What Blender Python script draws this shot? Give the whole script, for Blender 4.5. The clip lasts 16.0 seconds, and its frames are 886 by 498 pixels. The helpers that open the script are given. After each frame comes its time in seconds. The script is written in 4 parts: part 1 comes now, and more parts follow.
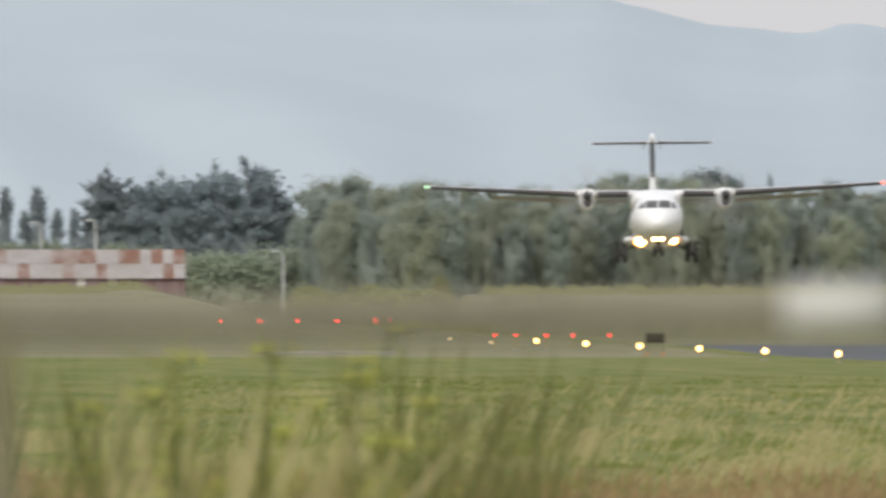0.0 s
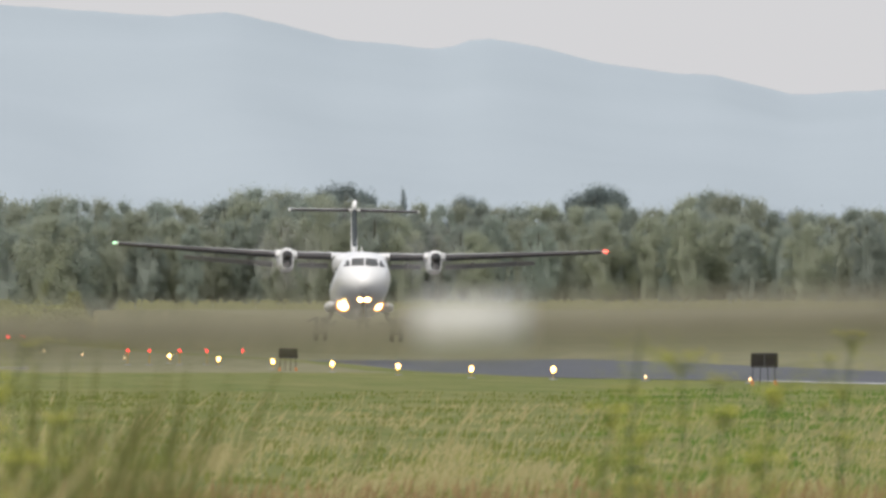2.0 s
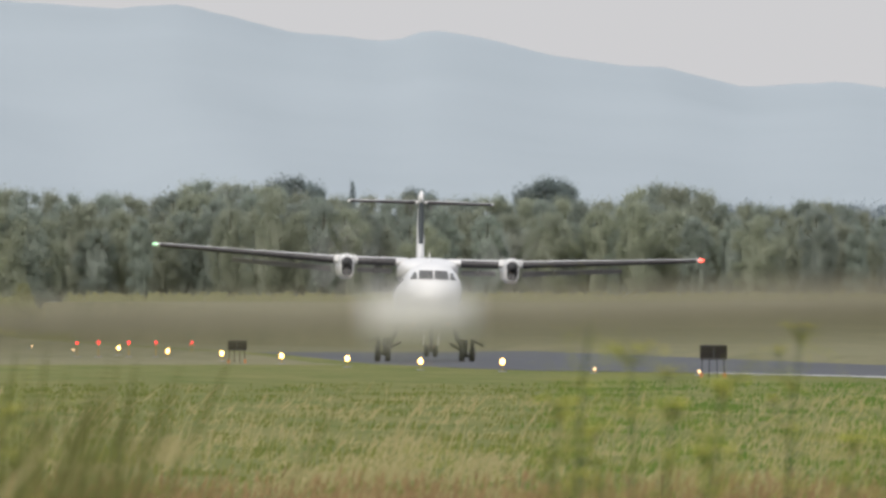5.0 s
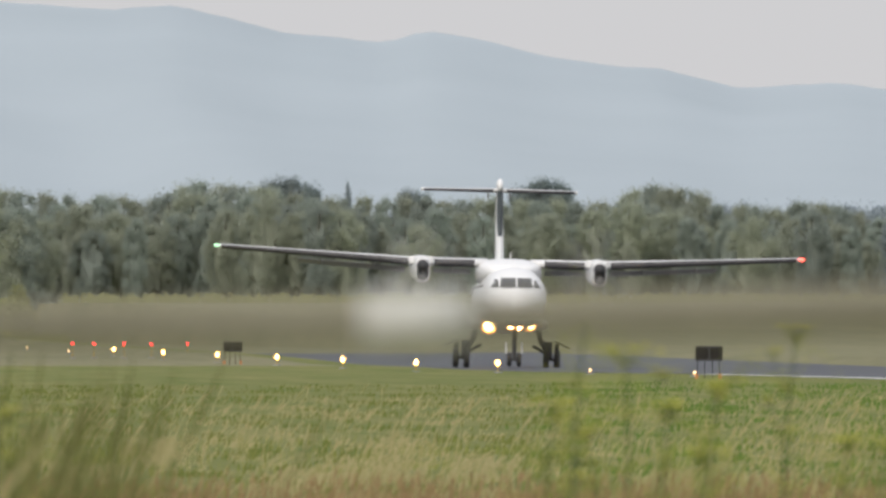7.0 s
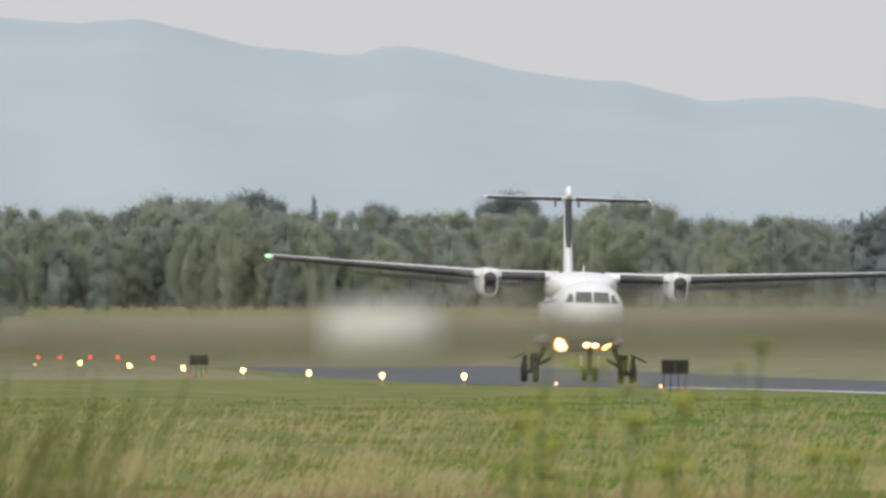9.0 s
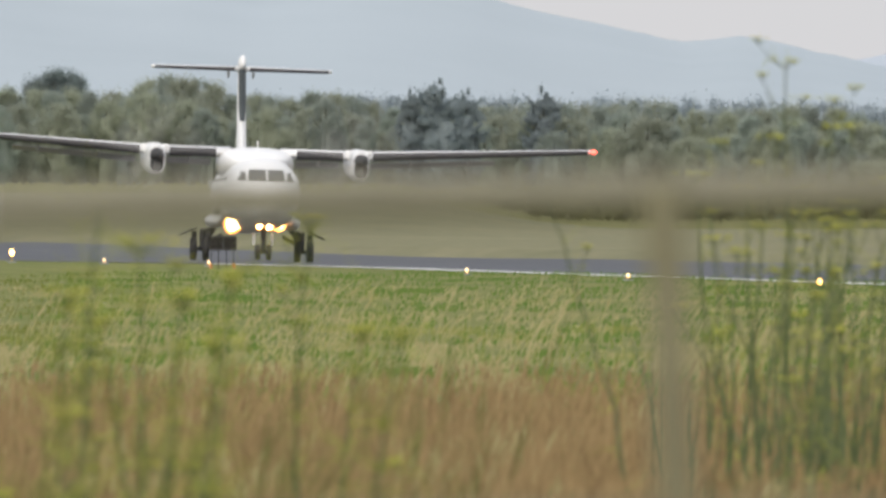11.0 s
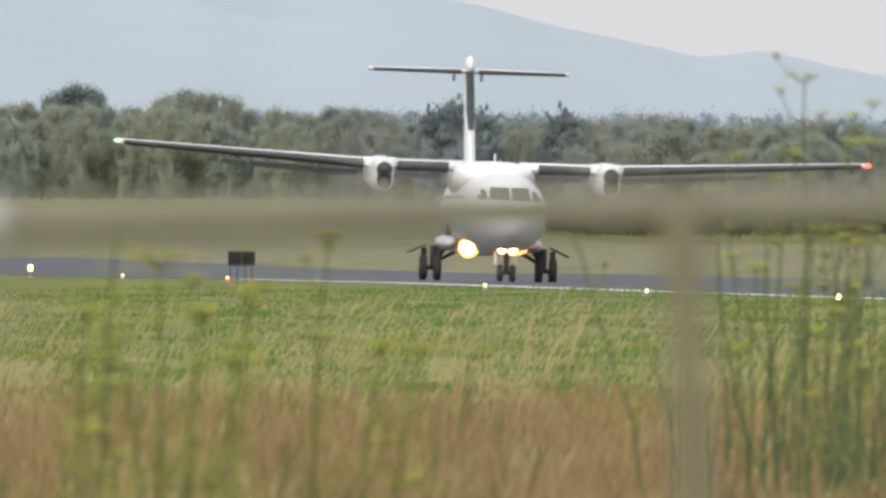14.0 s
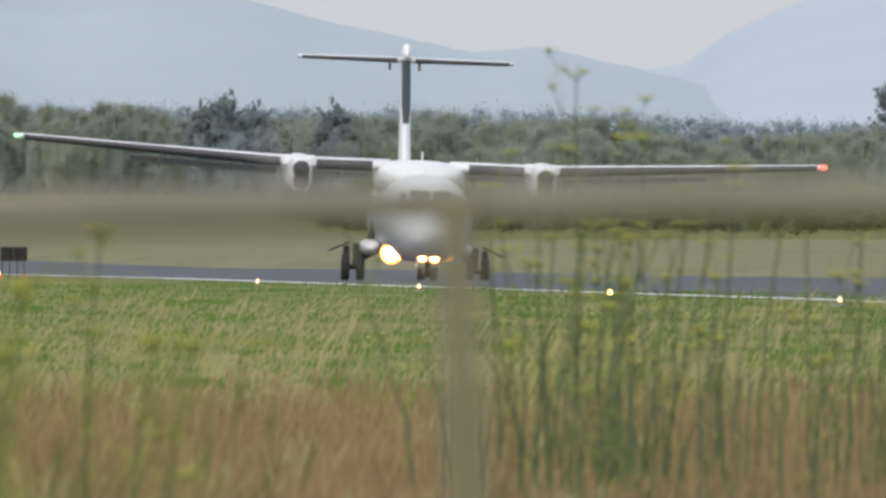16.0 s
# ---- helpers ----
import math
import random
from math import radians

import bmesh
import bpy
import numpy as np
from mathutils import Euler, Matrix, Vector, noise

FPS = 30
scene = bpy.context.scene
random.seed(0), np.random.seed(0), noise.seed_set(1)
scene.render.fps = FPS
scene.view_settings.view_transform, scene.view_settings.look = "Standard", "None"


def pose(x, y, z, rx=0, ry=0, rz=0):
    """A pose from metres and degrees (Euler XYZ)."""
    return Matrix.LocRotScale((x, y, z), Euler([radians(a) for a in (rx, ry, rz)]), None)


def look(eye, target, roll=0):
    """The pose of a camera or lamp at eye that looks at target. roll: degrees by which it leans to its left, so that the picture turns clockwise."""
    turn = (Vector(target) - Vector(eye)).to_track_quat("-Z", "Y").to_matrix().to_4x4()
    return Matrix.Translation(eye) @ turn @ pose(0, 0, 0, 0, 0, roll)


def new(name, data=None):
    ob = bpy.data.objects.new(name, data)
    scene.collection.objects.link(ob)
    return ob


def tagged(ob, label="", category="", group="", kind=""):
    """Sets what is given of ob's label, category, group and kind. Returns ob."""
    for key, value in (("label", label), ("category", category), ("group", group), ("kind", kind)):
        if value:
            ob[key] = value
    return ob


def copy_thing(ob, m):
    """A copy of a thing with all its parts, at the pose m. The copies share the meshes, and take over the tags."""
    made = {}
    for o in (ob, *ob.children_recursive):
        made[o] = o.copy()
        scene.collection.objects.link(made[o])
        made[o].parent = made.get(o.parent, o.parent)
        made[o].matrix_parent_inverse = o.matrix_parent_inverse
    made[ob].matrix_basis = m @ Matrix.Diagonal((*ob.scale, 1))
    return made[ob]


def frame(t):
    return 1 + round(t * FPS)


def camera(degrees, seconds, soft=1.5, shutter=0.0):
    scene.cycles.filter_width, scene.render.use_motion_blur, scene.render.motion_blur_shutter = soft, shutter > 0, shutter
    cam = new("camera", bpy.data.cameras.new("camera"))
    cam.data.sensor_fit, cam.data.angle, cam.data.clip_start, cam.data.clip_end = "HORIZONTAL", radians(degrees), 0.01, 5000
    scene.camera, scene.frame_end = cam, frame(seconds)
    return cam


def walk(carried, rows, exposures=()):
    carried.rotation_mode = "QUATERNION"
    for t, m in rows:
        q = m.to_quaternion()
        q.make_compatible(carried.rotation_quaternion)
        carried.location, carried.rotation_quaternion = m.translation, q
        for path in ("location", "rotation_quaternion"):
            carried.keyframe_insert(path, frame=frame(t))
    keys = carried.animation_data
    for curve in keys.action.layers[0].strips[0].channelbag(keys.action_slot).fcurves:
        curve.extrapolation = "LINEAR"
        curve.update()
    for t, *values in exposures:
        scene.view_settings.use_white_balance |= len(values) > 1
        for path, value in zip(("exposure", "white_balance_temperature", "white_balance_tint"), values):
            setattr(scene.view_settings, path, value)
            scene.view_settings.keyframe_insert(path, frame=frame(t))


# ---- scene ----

# ---- camera ----
EYE = (0.0, 0.0, 1.8)
cam = camera(1.761, 16.0, 2.9, 0.5)
cam.data.dof.use_dof = True
cam.data.dof.focus_distance = 850.0
cam.data.dof.aperture_fstop = 24.5
# seconds, degrees to the right of the runway's direction, degrees upwards
PAN = [
    (0, 1.9593, 0.1202),
    (0.1, 2.0042, 0.1202),
    (0.2, 2.0267, 0.1213),
    (0.3, 2.4278, 0.1258),
    (0.4, 2.8154, 0.1326),
    (0.5, 2.8569, 0.1348),
    (0.6, 2.7480, 0.1393),
    (0.8, 2.6985, 0.1416),
    (1, 2.6873, 0.1438),
    (1.5, 2.6783, 0.1539),
    (2, 2.6884, 0.1505),
    (2.5, 2.6817, 0.1517),
    (3, 2.6974, 0.1505),
    (3.5, 2.7648, 0.1337),
    (4, 2.7794, 0.1281),
    (4.2, 2.7783, 0.1269),
    (5, 2.7895, 0.1348),
    (6.3, 2.8008, 0.1427),
    (6.5, 2.8053, 0.1393),
    (7, 2.7985, 0.1371),
    (7.5, 2.7862, 0.1505),
    (8, 2.7879, 0.1674),
    (8.2, 2.7918, 0.1696),
    (9, 2.8659, 0.1640),
    (9.8, 3.0120, 0.1281),
    (10.3, 3.1075, 0.1101),
    (10.4, 3.1693, 0.1034),
    (10.5, 3.2569, 0.0865),
    (10.6, 3.4580, 0.0371),
    (10.7, 3.5681, -0.0034),
    (10.8, 3.6400, -0.0292),
    (10.9, 3.7310, -0.0652),
    (11, 3.7647, -0.0820),
    (11.2, 3.7669, -0.1326),
    (11.4, 3.7557, -0.1685),
    (11.5, 3.7096, -0.1663),
    (11.6, 3.6703, -0.1123),
    (11.7, 3.6636, -0.0483),
    (11.8, 3.6613, -0.0202),
    (12, 3.6602, -0.0079),
    (12.5, 3.6860, -0.0191),
    (13, 3.7007, -0.0404),
    (13.5, 3.7153, -0.0517),
    (14, 3.7276, -0.0517),
    (14.5, 3.7366, -0.0550),
    (15, 3.7535, -0.0539),
    (15.2, 3.8489, -0.0550),
    (15.4, 3.8804, -0.0584),
    (15.5, 3.8894, -0.0595),
    (15.6, 3.9164, -0.0584),
    (15.7, 3.9388, -0.0562),
    (15.9, 4.0062, -0.0517),
    (15.95, 4.1467, -0.0584),
    (16, 4.1804, -0.0607),
]
walk(cam, [(t, pose(*EYE, 90 + up, 0, -right)) for t, right, up in PAN],
     [(0, 0.05, 6500, 10), (3.5, 0.05, 6500, 10), (4.2, 0.0, 6500, 10), (6.5, -0.06, 6500, 10), (7.5, 0.02, 6500, 10), (8.2, 0.06, 6450, 10), (10.3, -0.2, 6500, 10),
      (10.8, 0.0, 6500, 10), (11.5, 0.18, 6500, 10), (14.5, 0.17, 6400, 10), (15.4, 0.05, 6250, 10), (16, -0.02, 6150, 10)])

# ---- world and light ----
SUN_UP, SUN_TURN = 42.0, 200.0
world = bpy.data.worlds.new("overcast_sky")
scene.world = world
world.use_nodes = True
wn, wl = world.node_tree.nodes, world.node_tree.links
wn.clear()
sky = wn.new("ShaderNodeTexSky")
sky.sky_type = "NISHITA"
sky.sun_disc = False
sky.sun_elevation = radians(SUN_UP)
sky.sun_rotation = radians(SUN_TURN)
sky.dust_density = 4.0
bg_sky = wn.new("ShaderNodeBackground")
bg_sky.inputs["Strength"].default_value = 0.05
bg_cloud = wn.new("ShaderNodeBackground")
bg_cloud.inputs["Color"].default_value = (0.63, 0.625, 0.64, 1)
bg_cloud.inputs["Strength"].default_value = 0.97
add = wn.new("ShaderNodeAddShader")
w_out = wn.new("ShaderNodeOutputWorld")
wl.new(sky.outputs[0], bg_sky.inputs["Color"])
wl.new(bg_sky.outputs[0], add.inputs[0])
wl.new(bg_cloud.outputs[0], add.inputs[1])
wl.new(add.outputs[0], w_out.inputs["Surface"])

sun = new("sun", bpy.data.lights.new("sun", "SUN"))
sun.data.energy = 1.55
sun.data.angle = radians(14)
sun.data.color = (1.0, 0.965, 0.91)
sa, se = radians(SUN_TURN), radians(SUN_UP)
sun.matrix_world = look((0, 0, 0), (-math.sin(sa) * math.cos(se), -math.cos(sa) * math.cos(se), -math.sin(se)))


# ---- materials ----
def material(name, base, second=None, scale=4.0, rough=0.7, metal=0.0, bump=0.0, fine=None, emit=None, island=0.0, coat=0.0, stretch=None, spec=0.5, sharp=0.16, fine_stretch=None):
    """Two colours mixed by noise at two scales, with bump; emit: colour and strength."""
    mat = bpy.data.materials.new(name)
    mat.use_nodes = True
    n, l = mat.node_tree.nodes, mat.node_tree.links
    bsdf = n["Principled BSDF"]
    bsdf.inputs["Roughness"].default_value = rough
    bsdf.inputs["Metallic"].default_value = metal
    bsdf.inputs["Coat Weight"].default_value = coat
    bsdf.inputs["Specular IOR Level"].default_value = spec
    bsdf.inputs["Base Color"].default_value = (*base, 1)
    if second:
        coord = n.new("ShaderNodeTexCoord")
        place = n.new("ShaderNodeMapping")
        if stretch:
            place.inputs["Scale"].default_value = stretch
        big = n.new("ShaderNodeTexNoise")
        big.inputs["Scale"].default_value = scale
        big.inputs["Detail"].default_value = 3
        small = n.new("ShaderNodeTexNoise")
        small.inputs["Scale"].default_value = fine or scale * 9
        small.inputs["Detail"].default_value = 2
        both = n.new("ShaderNodeMix")
        both.data_type = "FLOAT"
        both.inputs[0].default_value = 0.45
        ramp = n.new("ShaderNodeMapRange")
        ramp.inputs["From Min"].default_value = 0.5 - sharp
        ramp.inputs["From Max"].default_value = 0.5 + sharp
        mix = n.new("ShaderNodeMix")
        mix.data_type = "RGBA"
        mix.inputs["A"].default_value = (*base, 1)
        mix.inputs["B"].default_value = (*second, 1)
        l.new(coord.outputs["Object"], place.inputs["Vector"])
        l.new(place.outputs[0], big.inputs["Vector"])
        if fine_stretch:
            place_fine = n.new("ShaderNodeMapping")
            place_fine.inputs["Scale"].default_value = fine_stretch
            l.new(coord.outputs["Object"], place_fine.inputs["Vector"])
            l.new(place_fine.outputs[0], small.inputs["Vector"])
        else:
            l.new(place.outputs[0], small.inputs["Vector"])
        l.new(big.outputs["Fac"], both.inputs["A"])
        l.new(small.outputs["Fac"], both.inputs["B"])
        l.new(both.outputs["Result"], ramp.inputs["Value"])
        fac = ramp.outputs["Result"]
        if island:
            geo = n.new("ShaderNodeNewGeometry")
            mixi = n.new("ShaderNodeMix")
            mixi.data_type = "FLOAT"
            mixi.inputs[0].default_value = island
            l.new(fac, mixi.inputs["A"])
            l.new(geo.outputs["Random Per Island"], mixi.inputs["B"])
            fac = mixi.outputs["Result"]
        l.new(fac, mix.inputs["Factor"])
        l.new(mix.outputs["Result"], bsdf.inputs["Base Color"])
        if bump:
            bp = n.new("ShaderNodeBump")
            bp.inputs["Strength"].default_value = bump
            bp.inputs["Distance"].default_value = 0.02
            l.new(both.outputs["Result"], bp.inputs["Height"])
            l.new(bp.outputs[0], bsdf.inputs["Normal"])
    if emit:
        bsdf.inputs["Emission Color"].default_value = (*emit[0], 1)
        bsdf.inputs["Emission Strength"].default_value = emit[1]
    return mat


def foliage(name, base, second, through_light=0.5):
    """Leaf surface: noise-mixed colours, each tree a little different, part of the light passing through the leaf."""
    mat = material(name, base, second, 0.25, 0.85, fine=1.2, island=0.3, spec=0.1)
    n, l = mat.node_tree.nodes, mat.node_tree.links
    bsdf, out = n["Principled BSDF"], n["Material Output"]
    own, tone, hue = n.new("ShaderNodeObjectInfo"), n.new("ShaderNodeMapRange"), n.new("ShaderNodeHueSaturation")
    tone.inputs["To Min"].default_value, tone.inputs["To Max"].default_value = 0.9, 1.09
    l.new(own.outputs["Random"], tone.inputs["Value"])
    l.new(tone.outputs["Result"], hue.inputs["Value"])
    l.new(tone.outputs["Result"], hue.inputs["Saturation"])
    l.new(bsdf.inputs["Base Color"].links[0].from_socket, hue.inputs["Color"])
    l.new(hue.outputs["Color"], bsdf.inputs["Base Color"])
    trans, mixs = n.new("ShaderNodeBsdfTranslucent"), n.new("ShaderNodeMixShader")
    mixs.inputs[0].default_value = through_light
    l.new(hue.outputs["Color"], trans.inputs["Color"])
    l.new(bsdf.outputs[0], mixs.inputs[1])
    l.new(trans.outputs[0], mixs.inputs[2])
    l.new(mixs.outputs[0], out.inputs["Surface"])
    return mat


M = {
    "white": material("white_aircraft_paint", (0.86, 0.86, 0.85), (0.80, 0.80, 0.79), 0.8, 0.32, coat=0.2),
    "boot": material("black_rubber_boot", (0.055, 0.055, 0.06), (0.085, 0.08, 0.08), 2.0, 0.6),
    "grey_paint": material("grey_aircraft_paint", (0.46, 0.45, 0.44), (0.38, 0.37, 0.37), 1.5, 0.5),
    "dark": material("dark_intake", (0.03, 0.03, 0.032), (0.05, 0.05, 0.05), 3.0, 0.6),
    "fin_dark": material("dark_green_fin_paint", (0.04, 0.05, 0.055), (0.06, 0.07, 0.07), 1.0, 0.4),
    "tyre": material("tyre_rubber", (0.025, 0.025, 0.025), (0.045, 0.043, 0.04), 6.0, 0.8),
    "steel": material("steel", (0.35, 0.35, 0.36), (0.25, 0.25, 0.26), 5.0, 0.4, 0.8),
    # light grey of the reflected sky is put into the glass colour
    "cockpit_glass": material("cockpit_glass", (0.20, 0.205, 0.20), rough=0.1, spec=0.9),
    "lamp_white": material("landing_lamp_glow", (1, 0.9, 0.7), emit=((1.0, 0.56, 0.18), 160.0)),
    # orange glare round a lit lamp, made as a glowing ring
    "lamp_halo": material("lamp_glare_glow", (1, 0.6, 0.3), emit=((1.0, 0.36, 0.07), 2.2)),
    "edge_glow": material("edge_lamp_glow", (1, 0.8, 0.5), emit=((1.0, 0.48, 0.12), 14.0)),
    "edge_dim": material("edge_lamp_faint_glow", (1, 0.8, 0.5), emit=((1.0, 0.62, 0.30), 2.2)),
    "red_glow": material("red_lamp_glow", (1, 0.1, 0.1), emit=((1.0, 0.015, 0.02), 7.0)),
    "red_strong": material("strong_red_lamp_glow", (1, 0.1, 0.1), emit=((1.0, 0.012, 0.02), 13.0)),
    "nav_red": material("red_nav_glow", (1, 0.15, 0.1), emit=((1.0, 0.10, 0.07), 4.0)),
    "nav_green": material("green_nav_glow", (0.4, 1, 0.5), emit=((0.7, 1.0, 0.72), 0.8)),
    "lamp_body": material("lamp_body_yellow", (0.45, 0.30, 0.06), (0.35, 0.22, 0.05), 8.0, 0.6),
    # the asphalt's blue is mirrored sky and haze, put into its colour
    "asphalt": material("haze_tinted_grooved_asphalt", (0.062, 0.066, 0.074), (0.088, 0.093, 0.102), 0.05, 0.65, fine=0.6, bump=0.05, stretch=(3, 0.15, 1), spec=0.2),
    "marking": material("white_runway_paint", (0.78, 0.78, 0.76), (0.62, 0.62, 0.60), 0.3, 0.5, fine=4.0),
    "grass": material("mown_grass", (0.098, 0.138, 0.030), (0.222, 0.210, 0.078), 0.022, 0.95, fine=1.0, bump=0.3, stretch=(18, 1, 1), fine_stretch=(5.0, 0.05, 1), spec=0.1),
    "field": material("dry_rough_field", (0.165, 0.165, 0.092), (0.235, 0.22, 0.13), 0.02, 0.95, fine=1.0, bump=0.3, stretch=(0.5, 1, 1), fine_stretch=(1.2, 0.05, 1), spec=0.1),
    "dry": material("dry_tall_grass", (0.36, 0.26, 0.135), (0.15, 0.098, 0.05), 0.5, 0.9, island=0.6, spec=0.1),
    "straw": material("pale_seed_stalks", (0.42, 0.375, 0.21), (0.29, 0.26, 0.12), 0.7, 0.85, island=0.6, spec=0.1),
    "blade": material("green_grass_blades", (0.15, 0.205, 0.045), (0.28, 0.265, 0.09), 0.6, 0.85, island=0.6, spec=0.15),
    "turf": material("green_turf_tufts", (0.115, 0.152, 0.036), (0.185, 0.198, 0.062), 0.6, 0.9, island=0.6, spec=0.1),
    "turf_fresh": material("fresh_green_turf", (0.085, 0.165, 0.032), (0.15, 0.205, 0.055), 0.6, 0.9, island=0.6, spec=0.1),
    "field_grass": material("pale_rough_grass", (0.26, 0.255, 0.14), (0.20, 0.215, 0.10), 0.6, 0.9, island=0.6, spec=0.1),
    "fennel_stem": material("fennel_stem_green", (0.05, 0.08, 0.025), (0.09, 0.105, 0.04), 3.0, 0.7, island=0.4),
    "fennel_leaf": material("fennel_feathery_leaf", (0.25, 0.285, 0.055), (0.33, 0.33, 0.075), 3.0, 0.8, island=0.5),
    "weed": material("dull_green_weeds", (0.085, 0.105, 0.032), (0.145, 0.14, 0.052), 2.0, 0.85, island=0.6, spec=0.1),
    "fennel_flower": material("fennel_yellow_flower", (0.46, 0.44, 0.05), (0.34, 0.36, 0.06), 6.0, 0.8, island=0.5),
    "galv": material("weathered_galvanised_pipe", (0.235, 0.22, 0.16), (0.165, 0.155, 0.11), 6.0, 0.75, 0.0, bump=0.2),
    "post_pipe": material("dull_weathered_post", (0.175, 0.163, 0.098), (0.135, 0.124, 0.075), 6.0, 0.9, bump=0.2, spec=0.15),
    "tape": material("white_tape", (0.56, 0.56, 0.52), (0.46, 0.46, 0.43), 12.0, 0.6),
    "sign_back": material("black_sign_back", (0.02, 0.018, 0.016), (0.035, 0.032, 0.028), 2.0, 0.8, spec=0.2),
    "orange": material("orange_frangible_foot", (0.55, 0.22, 0.07), (0.45, 0.18, 0.06), 5.0, 0.7),
    "bark": material("bark", (0.12, 0.10, 0.08), (0.08, 0.07, 0.055), 3.0, 0.9, bump=0.4),
    # tree colours carry the aerial haze, far paler than the leaves themselves
    "leaf": foliage("hazy_broadleaf_foliage", (0.368, 0.418, 0.372), (0.392, 0.438, 0.375), 0.6),
    "leaf_olive": foliage("hazy_olive_foliage", (0.392, 0.425, 0.335), (0.420, 0.448, 0.350), 0.6),
    "needle": foliage("hazy_dark_conifer_foliage", (0.300, 0.355, 0.368), (0.325, 0.378, 0.388)),
    "evergreen": foliage("hazy_dark_evergreen_foliage", (0.255, 0.305, 0.300), (0.280, 0.330, 0.318)),
    "hedge": foliage("hazy_hedge_foliage", (0.325, 0.370, 0.290), (0.355, 0.395, 0.300)),
    "scrub": foliage("hazy_yellow_green_scrub", (0.32, 0.34, 0.17), (0.37, 0.37, 0.19)),
    # bluer still: thicker haze over the far trees is painted into their leaves
    "far_leaf": foliage("haze_blue_far_foliage", (0.36, 0.415, 0.445), (0.39, 0.445, 0.47)),
    # hill colours are mostly the blue air in front of them, painted on
    "hill": material("haze_tinted_hill", (0.385, 0.44, 0.475), (0.415, 0.472, 0.508), 0.004, 1.0, fine=0.02, spec=0.0),
    "hill_far": material("haze_tinted_far_hill", (0.43, 0.48, 0.54), (0.46, 0.515, 0.565), 0.004, 1.0, fine=0.02, spec=0.0),
    "rust_roof": material("rusty_white_corrugated_roof", (0.50, 0.42, 0.38), (0.36, 0.20, 0.14), 0.4, 0.7, fine=1.4, stretch=(1.0, 0.5, 0.5), sharp=0.09),
    "shed_wall": material("weathered_shed_wall", (0.15, 0.085, 0.085), (0.24, 0.18, 0.18), 0.3, 0.85, fine=1.2, stretch=(2, 1, 0.3)),
    "shed_white": material("weathered_white_board", (0.66, 0.64, 0.62), (0.5, 0.46, 0.43), 0.5, 0.8),
    "grey_board": material("weathered_grey_board", (0.34, 0.37, 0.40), (0.27, 0.30, 0.33), 0.6, 0.85),
    "pole": material("grey_pole", (0.62, 0.63, 0.63), (0.54, 0.55, 0.55), 2.0, 0.6, 0.2),
    "concrete": material("pale_concrete", (0.30, 0.29, 0.25), (0.22, 0.21, 0.18), 0.4, 0.9),
}


# ---- mesh helpers ----
def part(name, bm, mat, parent=None, label="", smooth=False):
    """Links a bmesh as one mesh object under a thing or a part."""
    me = bpy.data.meshes.new(name)
    if smooth:
        for f in bm.faces:
            f.smooth = True
    bm.to_mesh(me)
    bm.free()
    me.materials.append(M[mat])
    ob = new(name, me)
    ob.parent = parent
    if label:
        tagged(ob, label)
    return ob


def mesh_part(name, verts, faces, mat, parent=None, smooth=False):
    me = bpy.data.meshes.new(name)
    me.from_pydata(verts, [], faces)
    me.materials.append(M[mat])
    if smooth:
        for p in me.polygons:
            p.use_smooth = True
    ob = new(name, me)
    ob.parent = parent
    return ob


def thing(name, m, label, category, group="", kind=""):
    ob = new(name)
    ob.empty_display_size = 0.3
    ob.matrix_basis = m
    return tagged(ob, label, category, group, kind)


def box(bm, x, y, z, sx, sy, sz, bevel=0.0, turn=None):
    """A bevelled block with its middle at x, y, z."""
    made = bmesh.ops.create_cube(bm, size=1.0)
    m = Matrix.Translation((x, y, z)) @ (turn or Matrix()) @ Matrix.Diagonal((sx, sy, sz, 1))
    bmesh.ops.transform(bm, matrix=m, verts=made["verts"])
    if bevel:
        edges = list({e for v in made["verts"] for e in v.link_edges})
        bmesh.ops.bevel(bm, geom=edges, offset=bevel, segments=2, affect="EDGES", profile=0.5)


def rod(bm, a, b, r1, r2=None, n=8):
    """A tapered rod from a to b."""
    a, b = Vector(a), Vector(b)
    d = b - a
    m = Matrix.Translation((a + b) / 2) @ d.to_track_quat("Z", "Y").to_matrix().to_4x4()
    bmesh.ops.create_cone(bm, cap_ends=True, segments=n, radius1=r1, radius2=r1 if r2 is None else r2, depth=d.length, matrix=m)


def tube(bm, rings, n=20, caps=True):
    """A skin over rings of (centre, half width, half height, power), each in a plane across y."""
    loops = []
    for (cx, cy, cz), rx, rz, p in rings:
        loop = []
        for i in range(n):
            a = 2 * math.pi * i / n
            c, s = math.cos(a), math.sin(a)
            loop.append(bm.verts.new((cx + rx * math.copysign(abs(c) ** p, c), cy, cz + rz * math.copysign(abs(s) ** p, s))))
        loops.append(loop)
    for la, lb in zip(loops, loops[1:]):
        for i in range(n):
            bm.faces.new((la[i], la[(i + 1) % n], lb[(i + 1) % n], lb[i]))
    if caps:
        bm.faces.new(loops[0][::-1])
        bm.faces.new(loops[-1])
    bmesh.ops.recalc_face_normals(bm, faces=bm.faces)


def at_bearing(mrad, d):
    """x, y of a place d metres off, its bearing (thousandths right of the runway's direction) fitted to the camera's
    view.
    """
    a = mrad / 1000
    return d * math.sin(a), d * math.cos(a)


# ---- ground ----
NEAR, FAR_EDGE, MIDDLE = 54.0, 84.0, 69.0


def smooth_step(a, b, v):
    v = min(1.0, max(0.0, (v - a) / (b - a)))
    return v * v * (3 - 2 * v)


